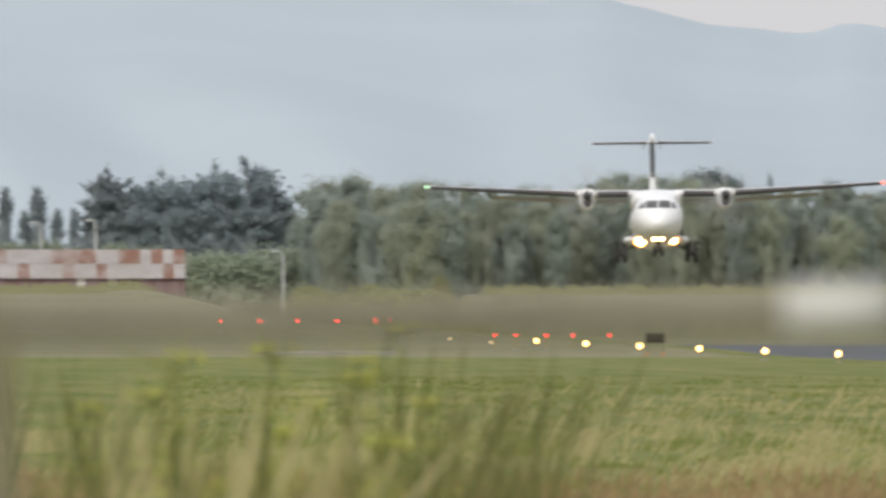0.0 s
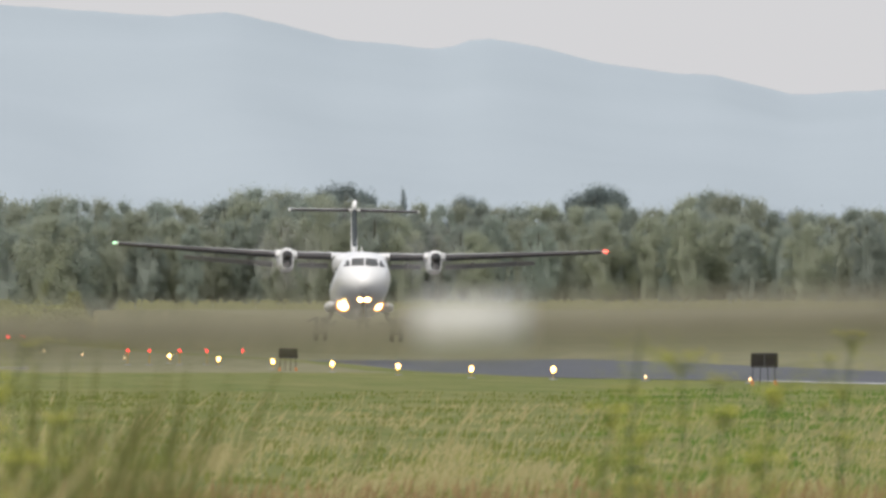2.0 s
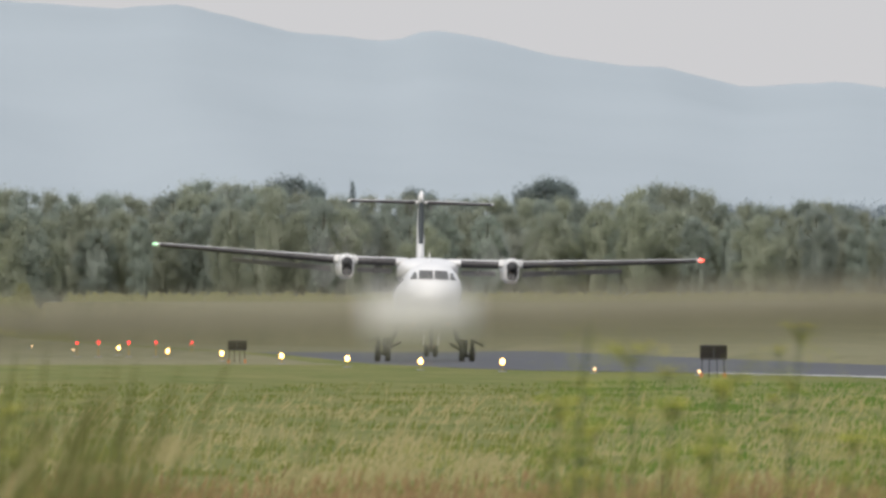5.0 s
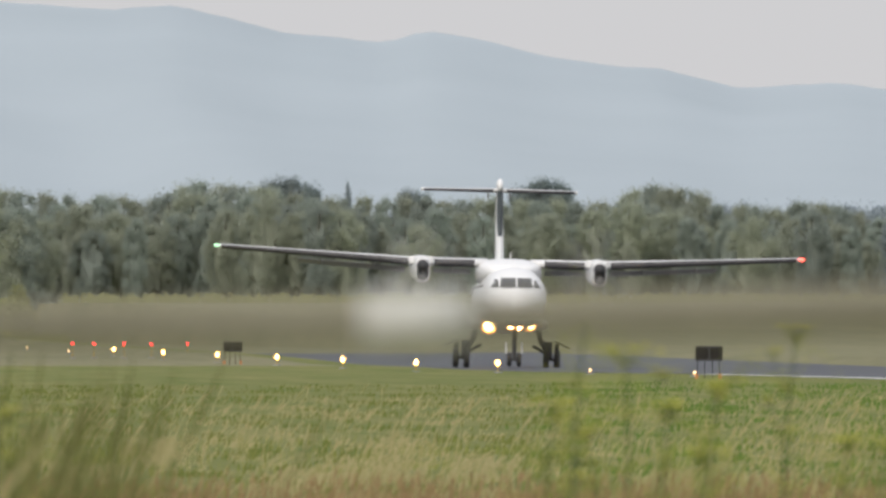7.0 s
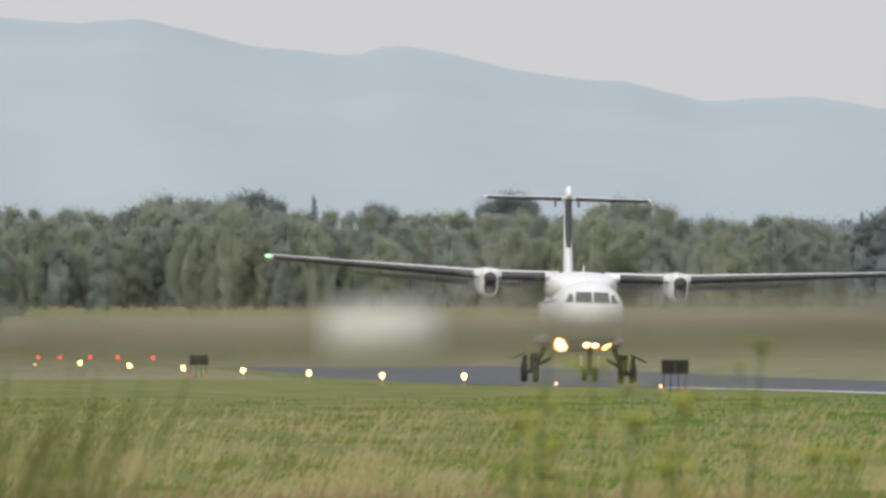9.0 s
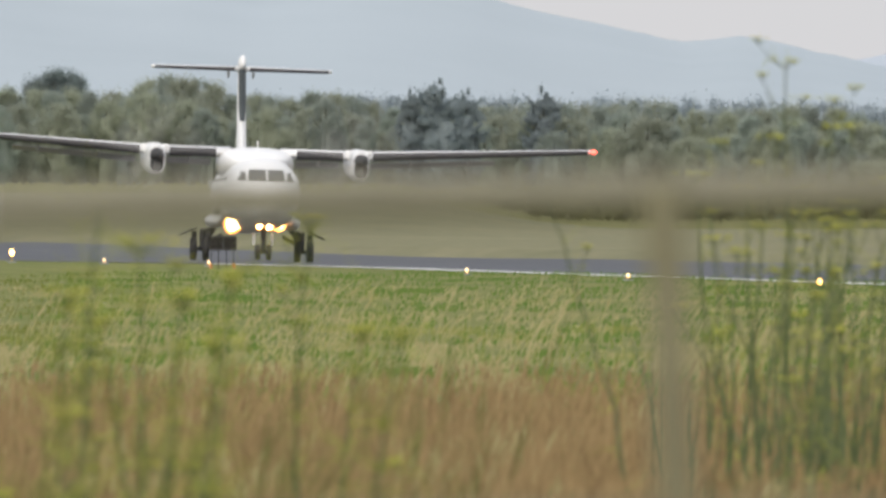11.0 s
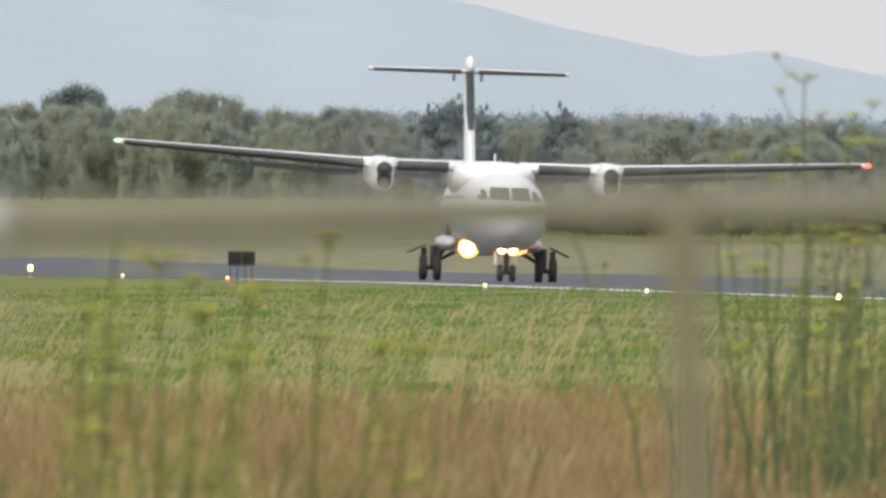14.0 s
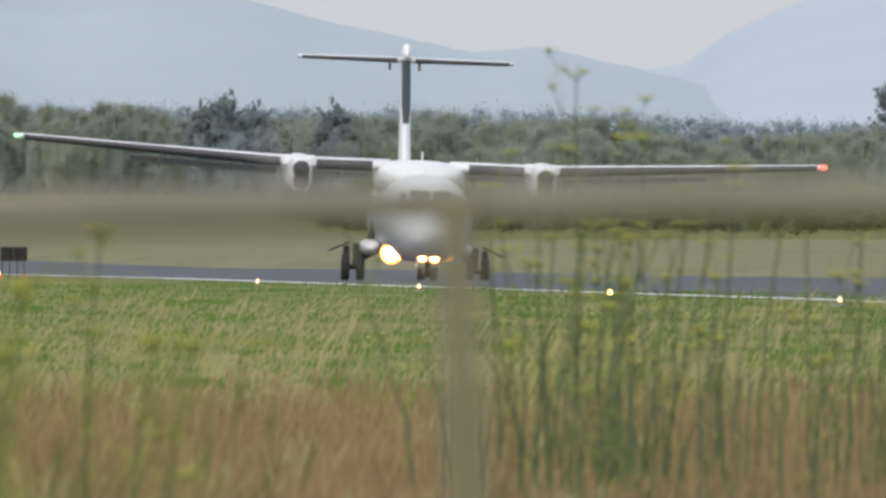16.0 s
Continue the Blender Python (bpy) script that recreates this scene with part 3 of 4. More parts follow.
# ---- far shed and poles ----
def build_shed():
    x, y = at_bearing(25.25, 2400)
    w = 26.0
    z = ground_z(x, y)
    shed = thing("shed", Matrix.Translation((x - w / 2, y, z)), "long low shed with a rusty white corrugated roof", "shed")
    eave, top = 4.45 - z, 6.75 - z
    bm = bmesh.new()
    box(bm, 0, 3, eave / 2 - 0.1, w, 6, eave + 0.2, 0.02)
    part("wall", bm, "shed_wall", shed)
    rng = np.random.default_rng(3)
    n_sheet, lap = 28, 0.02
    for i in range(n_sheet):
        for y0, z0, y1, z1, upper in ((-0.35, eave - 0.1, 1.5, (eave + top) / 2, False), (1.4, (eave + top) / 2 - 0.03, 3.0, top, True), (3.0, top, 6.35, eave - 0.1, True)):
            w0, k = w / n_sheet, 6
            bm = bmesh.new()
            edge = [[bm.verts.new((-w / 2 + i * w0 + (w0 + 0.05) * j / k, yy, zz + lap * (i % 2) + (0.02 if upper else 0.0) + 0.035 * (j % 2))) for j in range(k + 1)] for yy, zz in ((y0, z0), (y1, z1))]
            for j in range(k):
                bm.faces.new((edge[0][j], edge[0][j + 1], edge[1][j + 1], edge[1][j]))
            bmesh.ops.solidify(bm, geom=bm.faces[:], thickness=0.01)
            part("roof_sheet", bm, "rust_roof" if rng.random() < (0.72 if upper else 0.28) else "shed_white", shed)
    for i in range(20):
        bm = bmesh.new()
        box(bm, -w / 2 + 0.7 + i * 1.28, -0.03, eave / 2, 0.7, 0.06, eave - 0.2, 0.01)
        part("board", bm, "shed_white" if rng.random() < 0.2 else "shed_wall", shed)
    # low grey shed and a white marker post beside it
    x, y = at_bearing(27.3, 2400)
    hut = thing("low_shed", Matrix.Translation((x - 2.2, y, ground_z(x, y))), "low grey shed with a sloping roof beside the long shed", "shed")
    bm = bmesh.new()
    box(bm, 0, 1.5, 0.55, 4.6, 3.0, 1.3, 0.02)
    part("wall", bm, "grey_board", hut)
    bm = bmesh.new()
    box(bm, 0, 1.4, 1.5, 5.0, 3.6, 0.12, 0.02, Matrix.Rotation(radians(9), 4, "Y") @ Matrix.Rotation(radians(8), 4, "X"))
    part("roof", bm, "grey_board", hut)
    x, y = at_bearing(27.4, 2380)
    post = thing("marker_post", Matrix.Translation((x, y, ground_z(x, y))), "short white marker post at the edge of the field", "post")
    bm = bmesh.new()
    rod(bm, (0, 0, -0.3), (0, 0, 1.55), 0.16, 0.15, 10)
    part("shaft", bm, "pole", post)
    bm = bmesh.new()
    rod(bm, (0, 0, 1.55), (0, 0, 1.68), 0.19, 0.12, 10)
    part("cap", bm, "pole", post)
    # concrete kerb in the grass
    for mrad, y, wd in ((30.1, 1250, 6.1), (19.9, 1700, 3.6)):
        x = y * math.tan(mrad / 1000)
        bm = bmesh.new()
        box(bm, 0, 0, 0.03, wd, 3.0, 0.16, 0.03)
        k = part("concrete_slab", bm, "concrete")
        k.matrix_basis = Matrix.Translation((x, y, ground_z(x, y)))
        tagged(k, "pale concrete slab lying in the grass", "slab")


def build_poles():
    pole = thing("street_lamp", Matrix(), "tall grey street lamp with a short curved arm", "street lamp", "street lamps by the road")
    bm = bmesh.new()
    rod(bm, (0, 0, -0.3), (0, 0, 6.2), 0.11, 0.07, 10)
    part("post", bm, "pole", pole)
    bm = bmesh.new()
    pts = [(0, 0, 6.2), (-0.08, 0, 6.5), (-0.28, 0, 6.68), (-0.55, 0, 6.72)]
    for a, b in zip(pts, pts[1:]):
        rod(bm, a, b, 0.06, 0.055, 8)
    part("arm", bm, "pole", pole)
    bm = bmesh.new()
    box(bm, -0.72, 0, 6.7, 0.42, 0.2, 0.12, 0.04)
    part("head", bm, "pole", pole)
    for k, (mrad, d) in enumerate(((28.65, 2330), (20.25, 2420), (22.15, 2450))):
        x, y = at_bearing(mrad, d)
        m = Matrix.Translation((x, y, ground_z(x, y)))
        if k:
            copy_thing(pole, m)
        else:
            pole.matrix_basis = m


# ---- fence close to the camera ----
def build_fence():
    y = 30.0
    fence = thing("pipe_rail_fence", Matrix.Translation((0, y, 0)), "weathered thin pipe rail fence with leaning posts", "fence")

    def rail_z(x, drop):
        return 1.8 - drop - 0.006 * smooth_step(1.9, 1.2, x) + 0.0128 * (x - 1.07) + 0.004 * noise.noise((x, drop, 0))

    for drop in (0.0, 0.35):
        bm = bmesh.new()
        tube(bm, [((0, xa / 4, 0), 0.0235 - 0.0045 * smooth_step(1.9, 1.2, xa / 4), 0.0235 - 0.0045 * smooth_step(1.9, 1.2, xa / 4), 1) for xa in range(-32, 57)], 18)
        for v in bm.verts:
            across, along = v.co.x, v.co.y
            v.co = (along, across, v.co.z + rail_z(along, drop))
        bmesh.ops.recalc_face_normals(bm, faces=bm.faces)
        part("rail", bm, "post_pipe" if drop else "galv", fence, smooth=True)
    for i in range(-3, 6):
        x = 0.553 + 1.647 * i
        bm = bmesh.new()
        rod(bm, (x + 0.11, -0.046, -0.6), (x, -0.046, rail_z(x, 0.0) + 0.012), 0.023, 0.021, 14)
        part("post", bm, "post_pipe", fence, smooth=True)
    bm = bmesh.new()
    rod(bm, (1.38, 0, rail_z(1.38, 0)), (1.495, 0, rail_z(1.495, 0)), 0.028, 0.028, 18)
    part("tape", bm, "tape", fence, "white tape wound round the rail", smooth=True)


# ---- fennel and grass ----
def build_fennel(mrad, d, height, seed, stems, tilt=0.0):
    rng = np.random.default_rng(seed)
    x, y = at_bearing(mrad, d)
    z = ground_z(x, y)
    plantob = thing("fennel_plant", Matrix.Translation((x, y, z)), "tall wild fennel with thin stems and yellow flower heads", "plant", "fennel along the fence")
    stem, leaf, flower = bmesh.new(), ([], []), bmesh.new()

    def feather(p, size, count):
        for _ in range(count):
            a = Vector(rng.normal(size=3) * size) + Vector((0, 0, size * 0.6))
            side = a.cross(Vector(rng.normal(size=3))).normalized() * 0.003
            i = len(leaf[0])
            leaf[0].extend((tuple(p - side), tuple(p + side), tuple(p + a)))
            leaf[1].append((i, i + 1, i + 2))

    def umbel(p, size):
        for _ in range(9):
            q = p + Vector((rng.normal() * size * 0.5, rng.normal() * size * 0.5, size * rng.uniform(0.5, 0.8)))
            rod(stem, p, q, 0.0016, 0.0012, 3)
            bmesh.ops.create_icosphere(flower, subdivisions=1, radius=size * 0.17, matrix=Matrix.Translation(q) @ Matrix.Diagonal((1.2, 1.2, 0.55, 1)))

    for s in range(stems):
        p = Vector((rng.normal() * 0.09, rng.normal() * 0.15, 0))
        h = height * rng.uniform(0.5, 0.95) if s else height
        lean = Vector(((rng.normal() * 0.15 if s else 0.0) + 0.02 + tilt, rng.normal() * 0.06, 0))
        n = 9
        for k in range(n):
            q = p + Vector((lean.x * (0.4 + 1.2 * k / n) * h / n + rng.normal() * 0.014, lean.y * h / n, h / n))
            r = 0.0125 * (1 - 0.7 * k / n)
            rod(stem, p, q, r, r * 0.9, 5)
            feather(q, *((0.12, 18) if d < 120 else (0.08, 7 if k < 7 else 2)))
            if k >= (3 if d < 120 or s == 0 else 6) and rng.random() < ((0.85 if s == 0 and k >= 5 and height > 2 else 0.2) if d > 120 else 0.22):
                out = Vector((rng.choice((-1, 1)) * rng.uniform(0.05, 0.14), rng.normal() * 0.05, rng.uniform(0.1, 0.24)))
                mid = q + out * 0.6 + Vector((0, 0, -0.02))
                rod(stem, q, mid, r * 0.6, r * 0.45, 4)
                rod(stem, mid, q + out, r * 0.45, r * 0.35, 4)
                feather(mid, 0.05, 5)
                umbel(q + out, rng.uniform(0.04, 0.065))
            p = q
        umbel(p, 0.075)
    tagged(part("stem", stem, "fennel_stem", plantob), kind="stuff")
    tagged(mesh_part("feathery_leaf", leaf[0], leaf[1], "fennel_leaf", plantob), kind="stuff")
    tagged(part("flower_head", flower, "fennel_flower", plantob), "yellow flower heads", kind="stuff")


def grass_patch(name, label, count, mats_mat, b0, b1, d0, d1, height, width, lean, seed, heads=0.0, clump=0.0, tufts=40, tuft=(0.7, 2.0)):
    """Many separate blades, leaning with the wind."""
    rng = np.random.default_rng(seed)
    verts, faces = [], []
    centres = [(rng.uniform(b0, b1), rng.uniform(d0, d1)) for _ in range(tufts)]
    for _ in range(count):
        if rng.random() < clump:
            cbx, cd = centres[rng.integers(tufts)]
            b, d = cbx + rng.normal() * tuft[0], cd + rng.normal() * tuft[1]
        else:
            b, d = rng.uniform(b0, b1), d0 + (d1 - d0) * rng.random()
        x, y = at_bearing(b, d)
        z = ground_z(x, y)
        h = height * rng.uniform(0.55, 1.1)
        lx, ly = lean * h * rng.uniform(0.3, 1.4) + rng.normal() * 0.12 * h, rng.normal() * 0.1 * h
        w = width * rng.uniform(0.6, 1.4)
        i = len(verts)
        verts += [(x - w, y, z), (x + w, y, z), (x + lx * 0.4 + w * 0.8, y + ly * 0.4, z + h * 0.6), (x + lx * 0.4 - w * 0.8, y + ly * 0.4, z + h * 0.6), (x + lx, y + ly, z + h)]
        faces += [(i, i + 1, i + 2, i + 3), (i + 3, i + 2, i + 4)]
        if rng.random() < heads:
            hw = w * 2.6
            i = len(verts)
            x1, y1, z1 = x + lx * 0.75, y + ly * 0.75, z + h * 0.8
            x2, y2, z2 = x + lx * 1.25, y + ly, z + h * 1.12
            verts += [(x1, y1, z1), ((x1 + x2) / 2 + hw, y1, (z1 + z2) / 2), (x2, y2, z2), ((x1 + x2) / 2 - hw, y1, (z1 + z2) / 2)]
            faces.append((i, i + 1, i + 2, i + 3))
    tagged(mesh_part(name, verts, faces, mats_mat), label, "grass", kind="stuff")


def build_grass():
    grass_patch("dry_grass", "tall brown dry grass in the foreground field", 30000, "dry", 15, 92, 112, 238, 0.48, 0.003, 0.12, 1, 0.5)
    grass_patch("straw_tufts", "pale straw tufts among the brown grass", 3600, "straw", 15, 92, 116, 240, 0.42, 0.0026, 0.2, 5, 0.6, 0.8)
    grass_patch("seed_stalks", "long pale seed stalks bent by the wind", 360, "straw", 15, 92, 280, 430, 0.72, 0.0052, 0.55, 2, 1.0, 0.8)
    grass_patch("seed_stalks", "short pale seed stalks bent by the wind", 3800, "straw", 15, 92, 235, 380, 0.26, 0.0045, 0.5, 6, 1.0, 0.88)
    grass_patch("green_grass", "rough green grass blades among the stalks", 7000, "blade", 15, 92, 228, 420, 0.15, 0.006, 0.2, 3, 0.0, 0.5)
    grass_patch("grass_tufts", "uneven green tufts standing out of the mown grass", 6000, "turf", 24, 54, 240, 760, 0.10, 0.014, 0.3, 12, 0.0, 0.9, 400, (0.5, 1.2))
    grass_patch("grass_tufts", "fresh green tufts in the mown grass beside the runway", 12000, "turf_fresh", 52, 92, 240, 800, 0.10, 0.015, 0.3, 16, 0.0, 0.85, 600, (0.5, 1.4))
    grass_patch("bent_straw", "pale bent straw lying over the mown grass", 6000, "straw", 24, 92, 240, 640, 0.10, 0.010, 0.9, 13, 0.3, 0.92, 520, (0.6, 1.4))
    grass_patch("tall_weeds", "tall dark green weeds among the fennel", 100, "fennel_stem", 73.5, 90, 140, 158, 1.55, 0.006, 0.05, 15, 0.0, 0.5, 30, (0.5, 3.0))
    grass_patch("field_edge_grass", "tall pale grass along the far edge of the field", 9000, "field_grass", 15, 93, 2325, 2372, 0.75, 0.05, 0.15, 14, 0.2, 0.6, 160, (0.5, 5.0))
    grass_patch("tall_plume_grass", "tall pale plumed grass by the fence", 60, "straw", 18.5, 25.5, 66, 86, 1.32, 0.0036, 0.16, 4, 1.0, 0.7)
    grass_patch("tall_weeds", "tall rough green weeds by the fence", 520, "weed", 17, 29, 78, 100, 1.35, 0.0026, 0.08, 7, 0.3, 0.8)
    grass_patch("tall_weeds", "tall dull green weeds beside the fennel", 520, "weed", 31.5, 37.2, 94, 110, 1.38, 0.0026, 0.1, 8, 0.3, 0.25)
    grass_patch("tall_weeds", "tall dull green weeds beside the fennel", 240, "weed", 46, 66, 94, 112, 1.17, 0.0026, 0.1, 9, 0.3, 0.4)


# ---- the aircraft ----
def wing_section(bm, stations, side=1.0):
    """A wing skin over stations (x, leading edge y, chord, z, thickness)."""
    prof = [(0.0, 0.0), (0.02, 0.22), (0.08, 0.42), (0.25, 0.52), (0.5, 0.46), (0.78, 0.22), (1.0, 0.02), (0.78, -0.16), (0.5, -0.36), (0.25, -0.46), (0.08, -0.36), (0.02, -0.2)]
    loops = []
    for x, le, ch, z, th in stations:
        loops.append([bm.verts.new((x * side, le + u * ch, z + v * th)) for u, v in prof])
    n = len(prof)
    for a, b in zip(loops, loops[1:]):
        for i in range(n):
            bm.faces.new((a[i], a[(i + 1) % n], b[(i + 1) % n], b[i]))
    bm.faces.new(loops[0])
    bm.faces.new(loops[-1])
    bmesh.ops.recalc_face_normals(bm, faces=bm.faces)


def lamp_unit(parent, x, y, z, r):
    """A round lamp facing forwards: bulb glass sized to its bloom, and a warm glowing ring in place of camera glare."""
    bm = bmesh.new()
    rod(bm, (x, y + 0.12, z), (x, y, z), r * 0.8, r * 1.15, 18)
    rim = part("lamp", bm, "lamp_halo", parent, "lit landing lamp")
    bm = bmesh.new()
    bmesh.ops.create_uvsphere(bm, u_segments=16, v_segments=8, radius=1.0, matrix=Matrix.Translation((x, y, z)) @ Matrix.Diagonal((r * 0.66, r * 0.3, r * 0.66, 1)))
    part("lamp_glass", bm, "lamp_white", rim, smooth=True)


def wheel_unit(parent, x, y, z, r, w):
    bm = bmesh.new()
    prof = [(-0.5, 0.62), (-0.5, 0.86), (-0.38, 0.97), (0.0, 1.0), (0.38, 0.97), (0.5, 0.86), (0.5, 0.62)]
    n = 28
    loops = [[bm.verts.new((x + u * w, y + v * r * math.cos(2 * math.pi * i / n), z + v * r * math.sin(2 * math.pi * i / n))) for i in range(n)] for u, v in prof]
    for a, b in zip(loops, loops[1:]):
        for i in range(n):
            bm.faces.new((a[i], a[(i + 1) % n], b[(i + 1) % n], b[i]))
    bmesh.ops.recalc_face_normals(bm, faces=bm.faces)
    tyre = part("wheel", bm, "tyre", parent, smooth=True)
    bm = bmesh.new()
    rod(bm, (x - w * 0.36, y, z), (x + w * 0.36, y, z), r * 0.63, r * 0.63, 20)
    rod(bm, (x - w * 0.44, y, z), (x + w * 0.44, y, z), r * 0.2, r * 0.2, 12)
    part("rim", bm, "steel", tyre)


def make_propeller(x):
    prop = new("propeller")
    bm = bmesh.new()
    tube(bm, [((0, 0.28, 0), 0.30, 0.30, 1), ((0, 0.0, 0), 0.27, 0.27, 1), ((0, -0.22, 0), 0.18, 0.18, 1), ((0, -0.36, 0), 0.06, 0.06, 1)], 16)
    part("spinner", bm, "dark", prop, smooth=True)
    for k in range(6):
        bm = bmesh.new()
        loops = []
        for r, ch, tw in ((0.25, 0.09, 60), (0.7, 0.12, 45), (1.3, 0.13, 30), (1.75, 0.11, 22), (1.96, 0.05, 18)):
            c, s = math.cos(radians(tw)), math.sin(radians(tw))
            loops.append([bm.verts.new((u * ch * c - v * s * 0.03, u * ch * s + v * c * 0.03, r)) for u, v in ((-0.5, 0), (0, 0.6), (0.5, 0), (0, -0.4))])
        for a, b in zip(loops, loops[1:]):
            for i in range(4):
                bm.faces.new((a[i], a[(i + 1) % 4], b[(i + 1) % 4], b[i]))
        bm.faces.new(loops[-1])
        bmesh.ops.rotate(bm, cent=(0, 0, 0), matrix=Matrix.Rotation(radians(60 * k), 3, "Y"), verts=bm.verts)
        bmesh.ops.recalc_face_normals(bm, faces=bm.faces)
        part("blade", bm, "grey_paint", prop)
    return prop


def build_aircraft():
    plane = thing("turboprop_airliner", Matrix(), "white twin turboprop airliner landing with lamps lit", "aircraft")
    gears = []
    # fuselage
    bm = bmesh.new()
    rings = [((0, -11.55, 2.05), 0.12, 0.12, 1), ((0, -11.35, 2.08), 0.42, 0.40, 1), ((0, -10.9, 2.16), 0.78, 0.72, 1), ((0, -10.3, 2.27), 1.10, 1.0, 0.98),
             ((0, -9.6, 2.38), 1.30, 1.22, 0.96), ((0, -8.8, 2.45), 1.41, 1.38, 0.95), ((0, -7.8, 2.48), 1.48, 1.45, 0.95), ((0, -5, 2.48), 1.5, 1.46, 0.95),
             ((0, 4.5, 2.48), 1.5, 1.46, 0.95), ((0, 7, 2.58), 1.36, 1.34, 0.96), ((0, 10, 2.9), 1.05, 1.05, 1), ((0, 13, 3.3), 0.6, 0.65, 1), ((0, 15.4, 3.6), 0.16, 0.2, 1)]
    tube(bm, rings, 36)
    part("fuselage", bm, "white", plane, "glossy white fuselage", smooth=True)
    # wing-to-body fairing
    bm = bmesh.new()
    tube(bm, [((0, -3.6, 3.75), 0.4, 0.1, 1), ((0, -2.6, 3.75), 1.1, 0.42, 0.8), ((0, -1.2, 3.72), 1.5, 0.68, 0.7), ((0, 1.2, 3.72), 1.5, 0.68, 0.7), ((0, 3.2, 3.6), 1.1, 0.5, 0.9), ((0, 5.0, 3.5), 0.3, 0.2, 1)], 24)
    part("wing_fairing", bm, "white", plane, smooth=True)
    # cockpit windows, curved with the nose
    def nose_y(x, z):
        for k in range(600):
            y = -11.5 + k * 0.008
            cz, rx, rz = (float(np.interp(y, [r[0][1] for r in rings], [q(r) for r in rings])) for q in (lambda r: r[0][2], lambda r: r[1], lambda r: r[2]))
            if (x / rx) ** 2 + ((z - cz) / rz) ** 2 < 1:
                return y
        return -7.0

    for s in (-1, 1):
        for x0, x1, z0, z1, slant in ((0.04, 0.74, 2.97, 3.42, 0.06), (0.81, 1.14, 2.97, 3.34, 0.16)):
            bm = bmesh.new()
            grid = []
            for jj in range(5):
                row = []
                for ii in range(5):
                    z = z0 + (z1 - z0) * jj / 4
                    x = x0 + (x1 - x0 - slant * jj / 4) * ii / 4
                    row.append(bm.verts.new((s * x, nose_y(x, z) - 0.075, z)))
                grid.append(row)
            for jj in range(4):
                for ii in range(4):
                    bm.faces.new((grid[jj][ii], grid[jj][ii + 1], grid[jj + 1][ii + 1], grid[jj + 1][ii]))
            bmesh.ops.solidify(bm, geom=bm.faces[:], thickness=0.02)
            bmesh.ops.recalc_face_normals(bm, faces=bm.faces)
            part("cockpit_window", bm, "cockpit_glass", plane)
    # cabin windows along both sides
    for s in (-1, 1):
        for k in range(20):
            bm = bmesh.new()
            box(bm, s * 1.40, -6.4 + k * 0.76, 2.95, 0.03, 0.26, 0.36, 0.01)
            part("cabin_window", bm, "cockpit_glass", plane)
    # wings
    for s in (-1, 1):
        bm = bmesh.new()
        wing_section(bm, [(1.0, -1.25, 2.6, 4.18, 0.42), (4.1, -1.25, 2.6, 4.18, 0.40), (9.0, -0.95, 2.05, 4.43, 0.30), (13.3, -0.70, 1.6, 4.68, 0.20)], s)
        wing = part("wing", bm, "white", plane, smooth=True)
        for x0, x1, z0, z1, l0, l1, t0, t1 in ((1.6, 3.45, 4.18, 4.18, -1.25, -1.25, 0.42, 0.40), (4.65, 13.2, 4.21, 4.675, -1.21, -0.706, 0.39, 0.205)):
            bm = bmesh.new()
            loops = []
            for x, z, l, t in ((x0, z0, l0, t0), (x1, z1, l1, t1)):
                loops.append([bm.verts.new((x * s, l + u, z + v * t)) for u, v in ((0.03, 0.33), (-0.008, 0.16), (-0.02, -0.02), (0.0, -0.22), (0.12, -0.47), (0.4, -0.52))])
            for i in range(5):
                bm.faces.new((loops[0][i], loops[0][i + 1], loops[1][i + 1], loops[1][i]))
            part("de_icing_boot", bm, "boot", wing, "black rubber leading edge boot")
        for x0, x1, z0, z1, y0, y1 in ((1.7, 3.4, 3.93, 3.93, 1.2, 1.2), (4.7, 9.6, 3.96, 4.2, 1.15, 1.0)):
            bm = bmesh.new()
            wing_section(bm, [(x0, y0, 0.75, z0 - 0.02, 0.12), (x1, y1, 0.6, z1 - 0.02, 0.1)], s)
            bmesh.ops.rotate(bm, cent=(0, y0, z0), matrix=Matrix.Rotation(radians(-18), 3, "X"), verts=bm.verts)
            part("flap", bm, "grey_paint", wing, "lowered grey flap")
        bm = bmesh.new()
        tube(bm, [((s * 13.42, -0.66, 4.685), 0.06, 0.04, 1), ((s * 13.42, -0.4, 4.69), 0.13, 0.09, 1), ((s * 13.4, 0.5, 4.69), 0.12, 0.07, 1), ((s * 13.35, 0.95, 4.69), 0.03, 0.03, 1)], 10)
        part("wing_tip", bm, "white", wing, smooth=True)
        bm = bmesh.new()
        bmesh.ops.create_uvsphere(bm, u_segments=12, v_segments=8, radius=1.0, matrix=Matrix.Translation((s * 13.42, -0.68, 4.69)) @ Matrix.Diagonal((0.13, 0.1, 0.08, 1)))
        part("navigation_light", bm, "nav_red" if s > 0 else "nav_green", wing, smooth=True)
        # nacelle
        bm = bmesh.new()
        cx = s * 4.05
        tube(bm, [((cx, -3.55, 3.80), 0.30, 0.54, 0.75), ((cx, -3.3, 3.80), 0.35, 0.60, 0.68), ((cx, -2.2, 3.82), 0.39, 0.62, 0.62), ((cx, -0.8, 3.86), 0.41, 0.62, 0.62),
                  ((cx, 1.0, 3.9), 0.48, 0.55, 0.85), ((cx, 2.6, 3.95), 0.2, 0.25, 1)], 24)
        nac = part("engine_nacelle", bm, "white", plane, smooth=True)
        # solid dark plug: the shade inside the opening is put into its colour
        bm = bmesh.new()
